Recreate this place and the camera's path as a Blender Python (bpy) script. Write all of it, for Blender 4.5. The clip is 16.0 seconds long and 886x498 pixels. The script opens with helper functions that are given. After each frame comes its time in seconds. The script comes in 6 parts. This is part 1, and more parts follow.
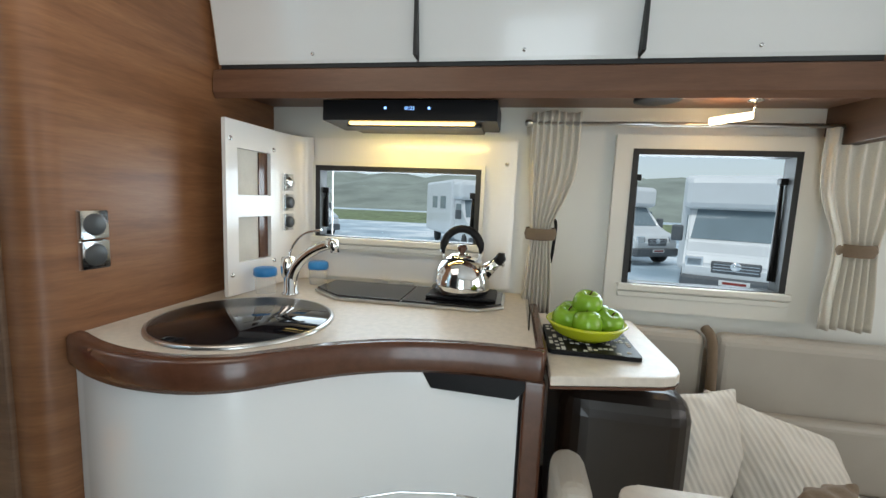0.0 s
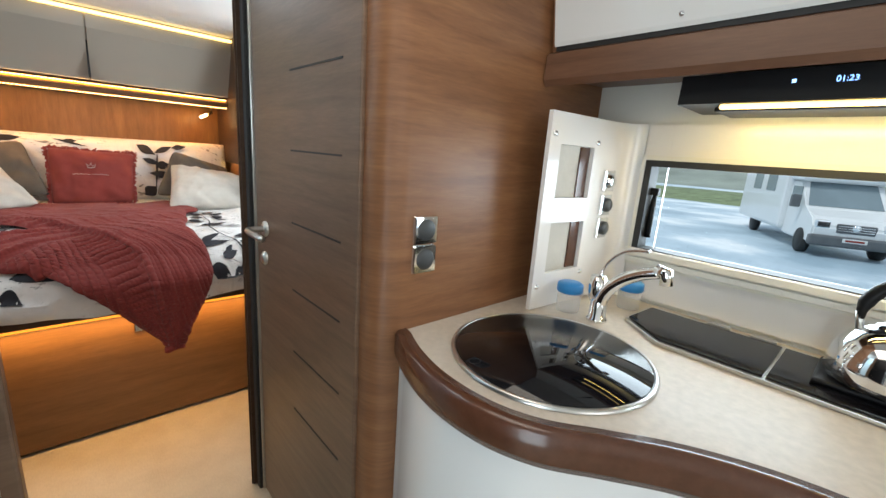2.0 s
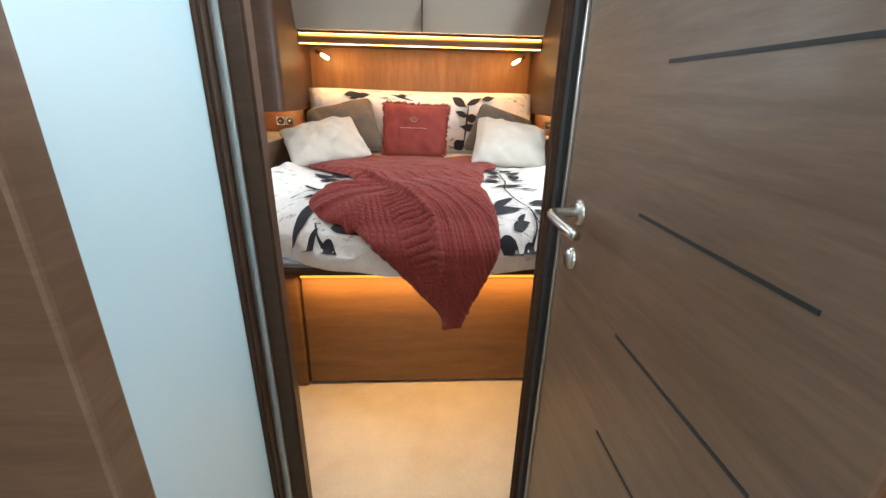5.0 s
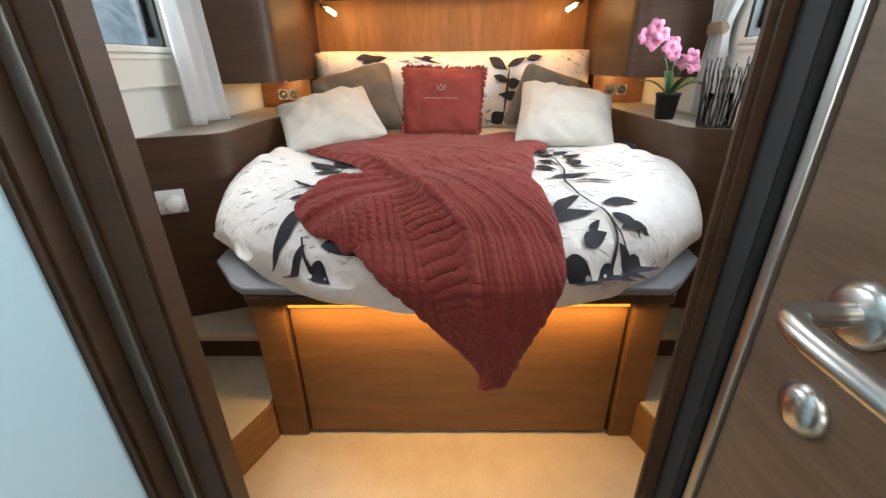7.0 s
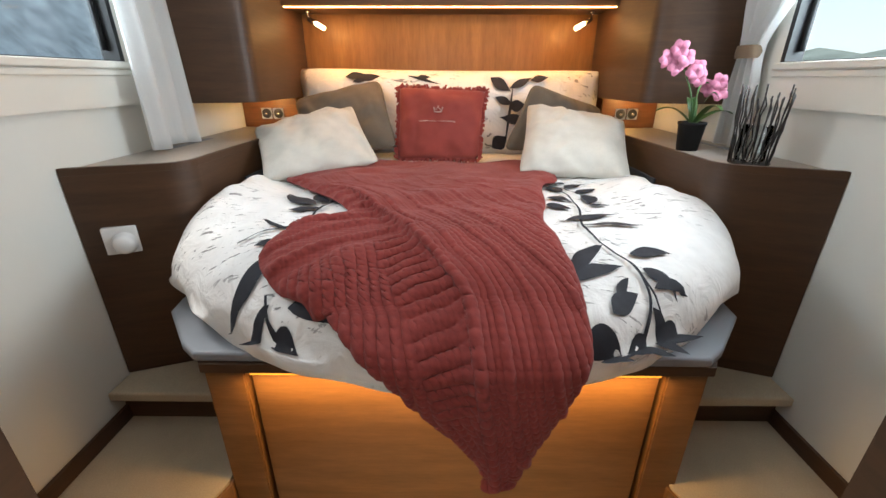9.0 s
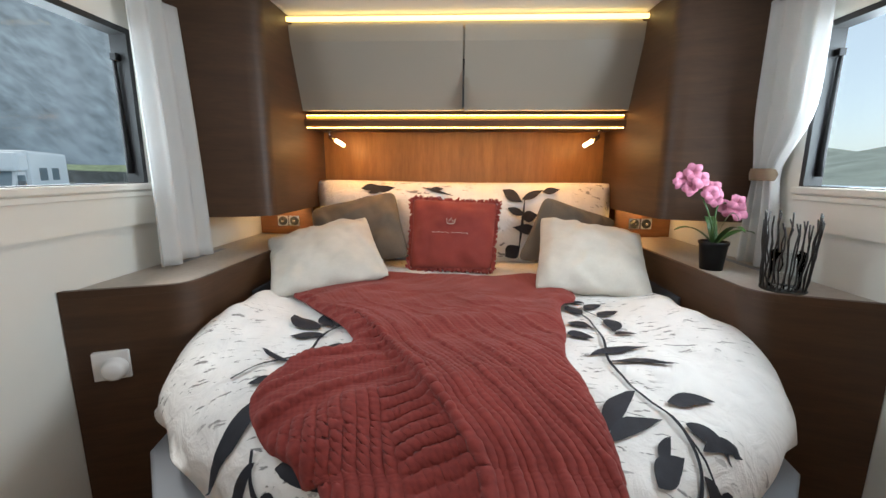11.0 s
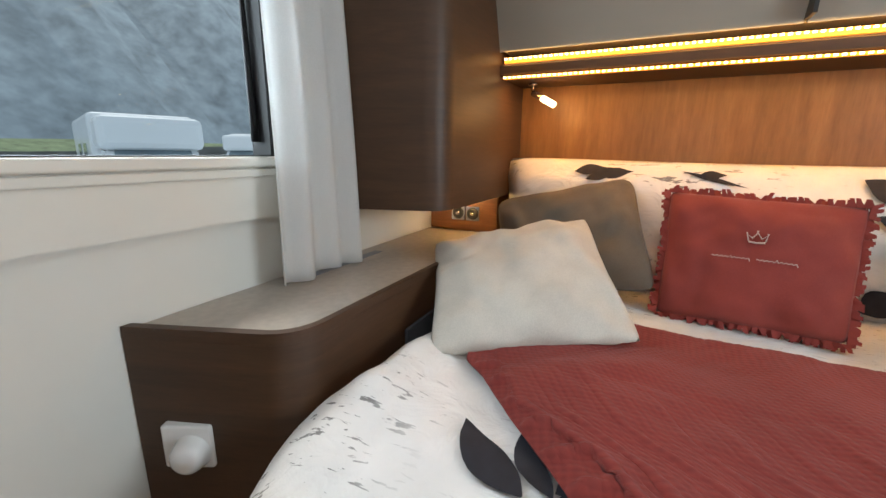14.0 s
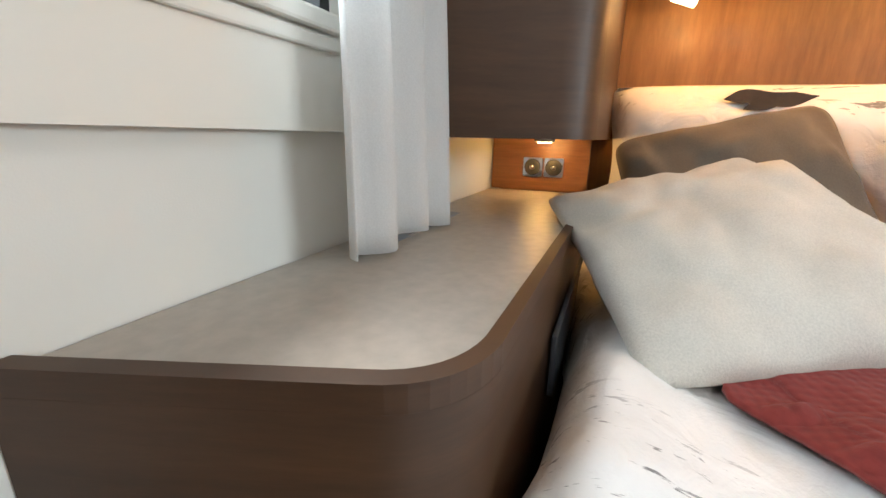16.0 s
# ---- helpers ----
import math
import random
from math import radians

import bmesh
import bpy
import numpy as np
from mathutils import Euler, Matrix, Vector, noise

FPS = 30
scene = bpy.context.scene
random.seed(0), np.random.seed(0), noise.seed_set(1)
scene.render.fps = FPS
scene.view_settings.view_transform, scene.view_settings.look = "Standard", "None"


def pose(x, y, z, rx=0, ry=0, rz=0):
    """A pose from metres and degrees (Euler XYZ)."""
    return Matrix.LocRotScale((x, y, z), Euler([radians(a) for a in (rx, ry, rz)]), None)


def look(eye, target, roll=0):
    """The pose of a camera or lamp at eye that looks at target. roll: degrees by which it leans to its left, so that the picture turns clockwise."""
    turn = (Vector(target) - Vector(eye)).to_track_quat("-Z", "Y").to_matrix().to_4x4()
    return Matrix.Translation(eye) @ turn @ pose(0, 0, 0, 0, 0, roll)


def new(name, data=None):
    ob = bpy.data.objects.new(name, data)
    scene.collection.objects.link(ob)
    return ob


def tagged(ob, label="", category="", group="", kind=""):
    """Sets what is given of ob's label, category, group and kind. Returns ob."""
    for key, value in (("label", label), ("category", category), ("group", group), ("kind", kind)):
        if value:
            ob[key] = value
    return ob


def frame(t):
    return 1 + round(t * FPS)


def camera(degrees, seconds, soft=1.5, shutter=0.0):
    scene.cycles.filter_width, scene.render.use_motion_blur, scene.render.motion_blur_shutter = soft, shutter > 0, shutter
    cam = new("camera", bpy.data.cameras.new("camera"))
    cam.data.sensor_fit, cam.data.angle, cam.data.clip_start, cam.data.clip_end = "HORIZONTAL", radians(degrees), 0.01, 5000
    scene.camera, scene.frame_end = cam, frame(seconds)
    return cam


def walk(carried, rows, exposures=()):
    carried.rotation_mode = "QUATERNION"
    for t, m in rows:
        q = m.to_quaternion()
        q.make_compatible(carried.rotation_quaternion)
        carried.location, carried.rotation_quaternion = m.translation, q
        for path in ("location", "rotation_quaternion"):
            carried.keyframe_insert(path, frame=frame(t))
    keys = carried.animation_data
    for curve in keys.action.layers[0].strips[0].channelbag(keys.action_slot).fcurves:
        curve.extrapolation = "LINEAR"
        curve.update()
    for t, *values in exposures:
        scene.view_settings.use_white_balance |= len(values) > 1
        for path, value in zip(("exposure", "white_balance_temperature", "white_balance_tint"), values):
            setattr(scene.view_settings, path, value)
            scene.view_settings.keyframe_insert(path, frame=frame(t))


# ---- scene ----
cam = camera(94.5, 16.0)
PATH = [
    (0, (0.469, 0.739, 1.199), (0.135, 2.697, 0.964), 2.4),
    (0.5, (0.42, 0.774, 1.262), (-0.055, 2.689, 0.934), 2.7),
    (1, (0.341, 0.814, 1.277), (-0.391, 2.638, 0.907), 3.3),
    (1.5, (0.279, 0.86, 1.287), (-0.805, 2.493, 0.889), 3.9),
    (2, (0.261, 0.899, 1.279), (-1.165, 2.226, 0.829), 4.1),
    (2.5, (0.186, 0.925, 1.263), (-1.434, 1.983, 0.758), 3.8),
    (3, (0.098, 0.945, 1.248), (-1.634, 1.778, 0.694), 3.6),
    (3.5, (0.023, 0.951, 1.243), (-1.79, 1.544, 0.641), 3.2),
    (4, (-0.085, 1.009, 1.232), (-1.946, 1.369, 0.595), 2.8),
    (4.5, (-0.178, 1.043, 1.222), (-2.053, 1.237, 0.555), 3.0),
    (4.7, (-0.223, 1.037, 1.221), (-2.096, 1.196, 0.538), 2.2),
    (7, (-0.775, 1.056, 1.179), (-2.594, 1.015, 0.351), -0.9),
    (7.5, (-0.88, 1.045, 1.175), (-2.669, 1.011, 0.281), -0.8),
    (8, (-0.948, 1.065, 1.164), (-2.724, 1.046, 0.244), -0.3),
    (8.5, (-0.978, 1.062, 1.169), (-2.771, 1.044, 0.284), -0.1),
    (9, (-0.996, 1.05, 1.197), (-2.842, 1.034, 0.428), 0.1),
    (9.5, (-0.999, 1.045, 1.229), (-2.906, 1.03, 0.627), 0.3),
    (10, (-0.993, 1.049, 1.271), (-2.943, 1.033, 0.825), 0.4),
    (12.5, (-1.458, 1.007, 1.295), (-3.43, 0.812, 1.019), 1.4),
    (13, (-1.575, 0.951, 1.313), (-3.502, 0.521, 0.992), 1.6),
    (13.5, (-1.662, 0.846, 1.284), (-3.516, 0.191, 0.919), 1.2),
    (14, (-1.742, 0.755, 1.256), (-3.499, -0.083, 0.799), 0.6),
    (14.5, (-1.777, 0.627, 1.207), (-3.473, -0.269, 0.641), 0.7),
    (15, (-1.839, 0.478, 1.142), (-3.526, -0.401, 0.524), 0.3),
    (15.5, (-1.909, 0.394, 1.109), (-3.635, -0.427, 0.518), 0.4),
    (16, (-1.985, 0.350, 1.112), (-3.766, -0.385, 0.580), 1.0),
]
walk(cam, [(t, look(eye, target, roll)) for t, eye, target, roll in PATH],
     exposures=[(0, -0.5), (1.5, -0.3), (3, 0.0), (4, 0.3), (4.7, 0.2), (7, 0.05), (8, 0.15), (9, 0.0), (10, -0.22), (12.5, -0.35), (13.5, -0.4), (14.5, -0.28), (16, 0.06)])

# ---- world and light ----
world = bpy.data.worlds.new("world")
scene.world = world
world.use_nodes = True
sky = world.node_tree.nodes.new("ShaderNodeTexSky")
sky.sky_type = 'NISHITA'
sky.sun_disc = False
sky.sun_elevation = radians(28)
sky.sun_rotation = radians(120)
cloud = world.node_tree.nodes.new("ShaderNodeMix")   # an even veil of high cloud over the sky
cloud.data_type = 'RGBA'
cloud.inputs[0].default_value = 0.6
cloud.inputs[7].default_value = (7.4, 8.2, 8.8, 1)
world.node_tree.links.new(sky.outputs[0], cloud.inputs[6])
world.node_tree.links.new(cloud.outputs[2], world.node_tree.nodes["Background"].inputs[0])
world.node_tree.nodes["Background"].inputs[1].default_value = 0.15


def lamp(name, kind, m, energy, color, size=0.1, size_y=None, angle=None):
    d = bpy.data.lights.new(name, kind)
    d.energy, d.color = energy, color
    if kind == 'AREA':
        d.size = size
        if size_y:
            d.shape, d.size_y = 'RECTANGLE', size_y
    if kind == 'SUN':
        d.angle = radians(angle)
    if kind in ('POINT', 'SPOT'):
        d.shadow_soft_size = size
    ob = new(name, d)
    ob.matrix_world = m
    return tagged(ob, kind="structure")


DAY = (0.84, 0.93, 1.0)
WARM = (1.0, 0.55, 0.17)
lamp("sun", 'SUN', look((0, 0, 5), (1.5, 2.5, 0)), 2.2, (1.0, 0.96, 0.9), angle=15)
# side windows and entrance door give daylight; roof and front lamps are added fill
lamp("roof_fill_cabin", 'AREA', pose(-0.15, 1.05, 1.92, 0, 0, 0), 4.4, (1.0, 0.90, 0.78), 0.6, 0.6)
lamp("front_fill", 'AREA', pose(2.55, 1.06, 1.3, 0, 90, 0), 15, (0.97, 0.96, 0.97), 0.9, 1.5)
lamp("entrance_door_light", 'AREA', pose(0.62, 0.012, 0.9, 90, 0, 0), 17, (0.78, 0.91, 1.0), 0.55, 1.6)
# unseen fill under the ceiling, added to brighten the washroom wall
lamp("corridor_fill", 'AREA', pose(-0.88, 0.95, 1.9, -50, 0, 0), 5.0, DAY, 0.3, 0.3)
lamp("window_light_dinette", 'AREA', pose(1.035, 2.19, 1.18, -90, 0, 0), 6, DAY, 0.42, 0.38)
lamp("window_light_kitchen", 'AREA', pose(0.07, 2.19, 1.18, -90, 0, 0), 4, DAY, 0.55, 0.23)
lamp("window_light_bed_left", 'AREA', pose(-2.05, -0.1, 1.475, 90, 0, 0), 10.5, DAY, 0.68, 0.42)
lamp("window_light_bed_right", 'AREA', pose(-2.05, 2.22, 1.475, -90, 0, 0), 21, DAY, 0.68, 0.42)
# added fill under the closed ceiling above the bed
lamp("roof_fill_bed", 'AREA', pose(-1.75, 1.06, 1.92, 0, 0, 0), 2.5, (0.95, 0.97, 1.0), 0.5, 0.5)
# warm strips and spots
lamp("strip_under_shelf", 'AREA', pose(-3.10, 1.06, 1.470, 0, 12, 0), 4.0, (1.0, 0.43, 0.08), 0.02, 1.44)
lamp("strip_cabinet_foot", 'AREA', pose(-3.04, 1.06, 1.550, 0, 60, 0), 1.0, WARM, 0.012, 1.46)
lamp("strip_ceiling", 'AREA', pose(-2.93, 1.06, 1.905, 0, 20, 0), 1.2, (1, 0.72, 0.3), 0.012, 1.5)
lamp("strip_bed_base", 'AREA', pose(-1.765, 1.07, 0.525, 0, 0, 0), 4.6, WARM, 0.02, 1.0)
lamp("niche_lamp_left", 'POINT', pose(-3.1, 0.17, 1.085), 0.7, WARM, 0.012)
lamp("niche_lamp_right", 'POINT', pose(-3.1, 1.95, 1.085), 0.7, WARM, 0.012)
lamp("reading_light_left", 'POINT', pose(-3.15, 0.49, 1.395), 0.9, (1, 0.5, 0.15), 0.012)
lamp("reading_light_right", 'POINT', pose(-3.15, 1.63, 1.395), 0.9, (1, 0.5, 0.15), 0.012)
lamp("hood_light", 'AREA', pose(0.16, 1.955, 1.392, 38, 0, 0), 1.1, (1, 0.72, 0.22), 0.4, 0.02)
lamp("spot_glow", 'POINT', pose(1.01, 1.95, 1.45), 0.9, (1, 0.6, 0.2), 0.02)

# ---- materials ----


class Mat:
    def __init__(self, name, rough=0.5, metal=0.0, coat=0.0):
        self.m = bpy.data.materials.new(name)
        self.m.use_nodes = True
        self.nt = self.m.node_tree
        self.b = self.nt.nodes["Principled BSDF"]
        self.b.inputs["Roughness"].default_value = rough
        self.b.inputs["Metallic"].default_value = metal
        self.b.inputs["Coat Weight"].default_value = coat
        self.b.inputs["Coat Roughness"].default_value = 0.05

    def node(self, kind, **kw):
        n = self.nt.nodes.new(kind)
        for k, v in kw.items():
            n.inputs[k].default_value = v
        return n

    def link(self, a, b):
        self.nt.links.new(a, b)

    def coords(self, scale=(1, 1, 1), rot=(0, 0, 0)):
        tc = self.nt.nodes.new("ShaderNodeTexCoord")
        mp = self.nt.nodes.new("ShaderNodeMapping")
        mp.inputs["Scale"].default_value = scale
        mp.inputs["Rotation"].default_value = rot
        self.link(tc.outputs["Object"], mp.inputs[0])
        return mp.outputs[0]

    def noise(self, vec, scale, detail=4, rough=0.55, dist=0.0):
        n = self.node("ShaderNodeTexNoise", Scale=scale, Detail=detail, Roughness=rough, Distortion=dist)
        self.link(vec, n.inputs["Vector"])
        return n.outputs["Fac"]

    def ramp(self, fac, stops):
        r = self.nt.nodes.new("ShaderNodeValToRGB")
        el = r.color_ramp.elements
        while len(el) < len(stops):
            el.new(0.5)
        for e, (p, c) in zip(el, stops):
            e.position, e.color = p, (*c, 1)
        self.link(fac, r.inputs[0])
        return r.outputs[0]

    def mix(self, a, b, fac, mode='MIX'):
        x = self.nt.nodes.new("ShaderNodeMix")
        x.data_type, x.blend_type = 'RGBA', mode
        for sock, v in ((x.inputs[0], fac), (x.inputs[6], a), (x.inputs[7], b)):
            if isinstance(v, (int, float)):
                sock.default_value = v
            elif isinstance(v, tuple):
                sock.default_value = (*v, 1)
            else:
                self.link(v, sock)
        return x.outputs[2]

    def color(self, c):
        if isinstance(c, tuple):
            self.b.inputs["Base Color"].default_value = (*c, 1)
        else:
            self.link(c, self.b.inputs["Base Color"])
        return self

    def bump(self, h, strength=0.2, dist=0.002):
        bp = self.node("ShaderNodeBump", Strength=strength, Distance=dist)
        self.link(h, bp.inputs["Height"])
        self.link(bp.outputs[0], self.b.inputs["Normal"])
        return self


def wood(name, dark, light, scale, rough=0.42, coat=0.04):
    m = Mat(name, rough, 0, coat)
    v = m.coords(scale)
    big = m.noise(v, 2.2, 5, 0.6, 0.6)
    fine = m.noise(v, 14, 6, 0.7, 0.2)
    c = m.ramp(big, [(0.25, dark), (0.5, tuple((a + b) / 2 for a, b in zip(dark, light))), (0.75, light)])
    f = m.ramp(fine, [(0.3, (0.72, 0.70, 0.68)), (0.7, (1, 1, 1))])
    m.color(m.mix(c, f, 0.85, 'MULTIPLY')).bump(fine, 0.12, 0.0008)
    return m.m


WALNUT = wood("walnut_foil", (0.19, 0.080, 0.034), (0.345, 0.160, 0.071), (1.3, 1.3, 14))
WALNUT_GREY = wood("walnut_door_foil", (0.14, 0.084, 0.053), (0.23, 0.147, 0.097), (1.3, 1.3, 14))
WALNUT_DARK = wood("dark_walnut_foil", (0.050, 0.024, 0.011), (0.088, 0.043, 0.020), (1.2, 1.2, 13), 0.5, 0.0)
WALNUT_UP = wood("upright_walnut_foil", (0.20, 0.098, 0.032), (0.33, 0.165, 0.055), (7, 7, 0.9))
BASE_WOOD = wood("bed_base_foil", (0.16, 0.078, 0.028), (0.25, 0.125, 0.05), (1.2, 1.2, 12))
VALANCE = wood("reddish_walnut_foil", (0.125, 0.058, 0.032), (0.20, 0.098, 0.056), (1.3, 1.3, 14))
TRIM = wood("brown_edge_trim", (0.085, 0.033, 0.018), (0.115, 0.047, 0.026), (3, 3, 3), 0.25, 0.3)


def plain(name, color, rough=0.5, metal=0.0, coat=0.0, var=0.12, scale=6, bump=0.0, bscale=200):
    m = Mat(name, rough, metal, coat)
    v = m.coords()
    n = m.noise(v, scale, 4)
    lo = tuple(c * (1 - var) for c in color)
    m.color(m.ramp(n, [(0.3, lo), (0.7, color)]))
    if bump:
        m.bump(m.noise(v, bscale, 2), bump, 0.001)
    return m.m


WHITE_GLOSS = plain("white_gloss_lacquer", (0.78, 0.79, 0.78), 0.2, 0, 0.4, 0.03, 2)
CREAM_PANEL = plain("cream_cabinet_front", (0.34, 0.313, 0.265), 0.3, 0, 0.1, 0.05, 2)
WALL_WHITE = plain("off_white_wall_lining", (0.72, 0.72, 0.67), 0.6, 0, 0, 0.06, 3, 0.15, 500)
CEILING_M = plain("white_ceiling_lining", (0.72, 0.72, 0.7), 0.65, 0, 0, 0.05, 3, 0.15, 400)
WINDOW_FRAME = plain("cream_plastic_frame", (0.74, 0.72, 0.65), 0.4, 0, 0, 0.05, 4)
SPLASH = plain("white_splash_panel", (0.80, 0.78, 0.75), 0.2, 0, 0.3, 0.03, 3)
COUNTER_M = plain("beige_speckled_worktop", (0.66, 0.59, 0.50), 0.4, 0, 0, 0.14, 60, 0.05, 300)
LEDGE_M = plain("grey_speckled_shelf_top", (0.43, 0.39, 0.34), 0.42, 0, 0, 0.16, 50)
# blue cast of daylight, put into the panel's own colour
DAYLIT_BLUE = plain("daylit_blue_panel", (0.60, 0.83, 0.93), 0.35, 0, 0, 0.03, 2)
CHROME = plain("chrome", (0.85, 0.86, 0.87), 0.07, 1.0, 0, 0.03, 3)
STEEL = plain("brushed_steel", (0.62, 0.62, 0.6), 0.28, 1.0, 0, 0.08, 20)
BLACK_GLASS = plain("black_tempered_glass", (0.006, 0.006, 0.008), 0.03, 0, 0.0, 0.2, 3)
BLACK = plain("black_plastic", (0.009, 0.009, 0.010), 0.45, 0, 0.0, 0.2, 8)
BLACK.node_tree.nodes["Principled BSDF"].inputs["Specular IOR Level"].default_value = 0.2
RUBBER = plain("dark_rubber_seal", (0.02, 0.021, 0.022), 0.6, 0, 0, 0.2, 10)
GREY_BOARD = plain("grey_bed_platform", (0.24, 0.26, 0.29), 0.5, 0, 0, 0.1, 5)
RUBBER_GREY = plain("dark_grey_felt", (0.085, 0.095, 0.115), 0.8, 0, 0, 0.2, 12)
BROWN_LEATHER = plain("dark_brown_leatherette", (0.018, 0.012, 0.009), 0.33, 0, 0.1, 0.25, 8, 0.2, 260)
PALE_LEATHER = plain("pale_beige_leatherette", (0.42, 0.38, 0.32), 0.45, 0, 0, 0.1, 6, 0.2, 260)
MINT = plain("black_plastic_socket_insert", (0.05, 0.055, 0.058), 0.4, 0, 0, 0.1, 8)
ORCHID = plain("pink_orchid_petal", (0.76, 0.27, 0.43), 0.5, 0, 0, 0.35, 60)
LEAF_GREEN = plain("orchid_leaf", (0.05, 0.13, 0.03), 0.4, 0, 0, 0.3, 20)
APPLE = plain("green_apple_skin", (0.24, 0.46, 0.025), 0.25, 0, 0.2, 0.3, 25)
LIME = plain("lime_glazed_ceramic", (0.55, 0.62, 0.02), 0.25, 0, 0.3, 0.08, 5)
BLUE_LID = plain("blue_plastic_lid", (0.02, 0.22, 0.55), 0.35, 0, 0, 0.1, 10)
STEM = plain("black_twig_wire", (0.015, 0.013, 0.012), 0.5, 0, 0, 0.2, 30)
PRINT = plain("black_leaf_print", (0.018, 0.019, 0.028), 0.8, 0, 0, 0.4, 40, 0.3, 700)
EMBROIDERY = plain("pale_embroidery", (0.62, 0.50, 0.45), 0.8, 0, 0, 0.1, 30)


def cloth(name, color, weave=500, var=0.18, rough=0.9, bump=0.5):
    m = Mat(name, rough)
    m.b.inputs["Sheen Weight"].default_value = 0.08
    v = m.coords()
    big = m.noise(v, 9, 5)
    fine = m.noise(v, weave, 2)
    c = m.ramp(big, [(0.3, tuple(x * (1 - var) for x in color)), (0.7, color)])
    f = m.ramp(fine, [(0.3, (0.82, 0.82, 0.82)), (0.7, (1, 1, 1))])
    m.color(m.mix(c, f, 0.8, 'MULTIPLY')).bump(fine, bump, 0.0015)
    return m.m


LINEN = cloth("off_white_linen", (0.66, 0.63, 0.56), 420)
TAUPE = cloth("taupe_velvet", (0.155, 0.125, 0.095), 350)
RED_CLOTH = cloth("red_cotton", (0.30, 0.047, 0.036), 420)
CURTAIN_M = cloth("white_voile", (0.80, 0.81, 0.80), 500, 0.05, 0.9, 0.2)


def translucent(m, color, share):
    """Lets part of the light through the cloth."""
    nt = m.node_tree
    tr = nt.nodes.new("ShaderNodeBsdfTranslucent")
    tr.inputs[0].default_value = (*color, 1)
    mx = nt.nodes.new("ShaderNodeMixShader")
    mx.inputs[0].default_value = share
    out = nt.nodes["Material Output"]
    nt.links.new(nt.nodes["Principled BSDF"].outputs[0], mx.inputs[1])
    nt.links.new(tr.outputs[0], mx.inputs[2])
    nt.links.new(mx.outputs[0], out.inputs[0])


translucent(CURTAIN_M, (0.85, 0.86, 0.86), 0.45)
CURTAIN_CREAM = cloth("cream_curtain_cloth", (0.72, 0.67, 0.57), 400, 0.08)
TIE_M = cloth("brown_tieback_cloth", (0.22, 0.155, 0.10), 300)
CARPET = cloth("beige_carpet", (0.50, 0.42, 0.30), 260, 0.12, 0.95, 0.6)


def duvet_material():
    m = Mat("white_printed_duvet_cotton", 0.85)
    v = m.coords((1, 1, 1), (0, 0, 0.5))
    v2 = m.coords((105, 20, 20), (0, 0, 0.35))
    streak = m.noise(v2, 1.0, 4, 0.6, 0.4)
    patch = m.noise(v, 2.3, 3)
    s = m.ramp(streak, [(0.60, (1, 1, 1)), (0.635, (0.16, 0.155, 0.155))])
    base = m.ramp(m.noise(v, 14, 4), [(0.3, (0.74, 0.73, 0.71)), (0.7, (0.82, 0.81, 0.79))])
    m.color(m.mix(base, s, m.ramp(patch, [(0.42, (0, 0, 0)), (0.55, (0.85, 0.85, 0.85))]), 'MULTIPLY'))
    folds = m.mix(m.noise(m.coords((1, 1, 1), (0, 0, 0.8)), 11, 3, 0.5, 1.2), m.noise(v, 300, 2), 0.06)
    m.bump(folds, 0.55, 0.02)
    return m.m


DUVET = duvet_material()


def knit_material():
    m = Mat("red_knitted_wool", 0.95)
    m.b.inputs["Sheen Weight"].default_value = 0.06
    tc = m.nt.nodes.new("ShaderNodeUVMap")
    mp = m.nt.nodes.new("ShaderNodeMapping")
    mp.inputs["Rotation"].default_value = (0, 0, 0)
    m.link(tc.outputs[0], mp.inputs[0])
    w = m.node("ShaderNodeTexWave", Scale=25.0, Distortion=2.2, Detail=2.0)
    w.bands_direction = 'X'
    m.link(mp.outputs[0], w.inputs["Vector"])
    w2 = m.node("ShaderNodeTexWave", Scale=30.0, Distortion=2.0, Detail=1.0)
    w2.bands_direction = 'Y'
    m.link(mp.outputs[0], w2.inputs["Vector"])
    n3 = m.noise(m.coords(), 160, 3)
    h = m.mix(m.mix(w.outputs[1], w2.outputs[1], 0.5), n3, 0.55)
    c = m.ramp(h, [(0.15, (0.17, 0.022, 0.018)), (0.65, (0.235, 0.033, 0.026))])
    big = m.noise(m.coords(), 6, 4)
    m.color(m.mix(c, m.ramp(big, [(0.3, (0.8, 0.8, 0.8)), (0.7, (1, 1, 1))]), 0.8, 'MULTIPLY'))
    m.bump(h, 0.5, 0.003)
    return m.m


KNIT = knit_material()


def stripe_material():
    m = Mat("ribbed_beige_cotton", 0.9)
    v = m.coords((1, 1, 1), (0.5, 0.4, 0.3))
    w = m.node("ShaderNodeTexWave", Scale=22.0, Distortion=0.5)
    m.link(v, w.inputs["Vector"])
    m.color(m.ramp(w.outputs[1], [(0.2, (0.58, 0.53, 0.46)), (0.8, (0.66, 0.61, 0.53))]))
    m.bump(w.outputs[1], 0.5, 0.004)
    return m.m


RIBBED = stripe_material()


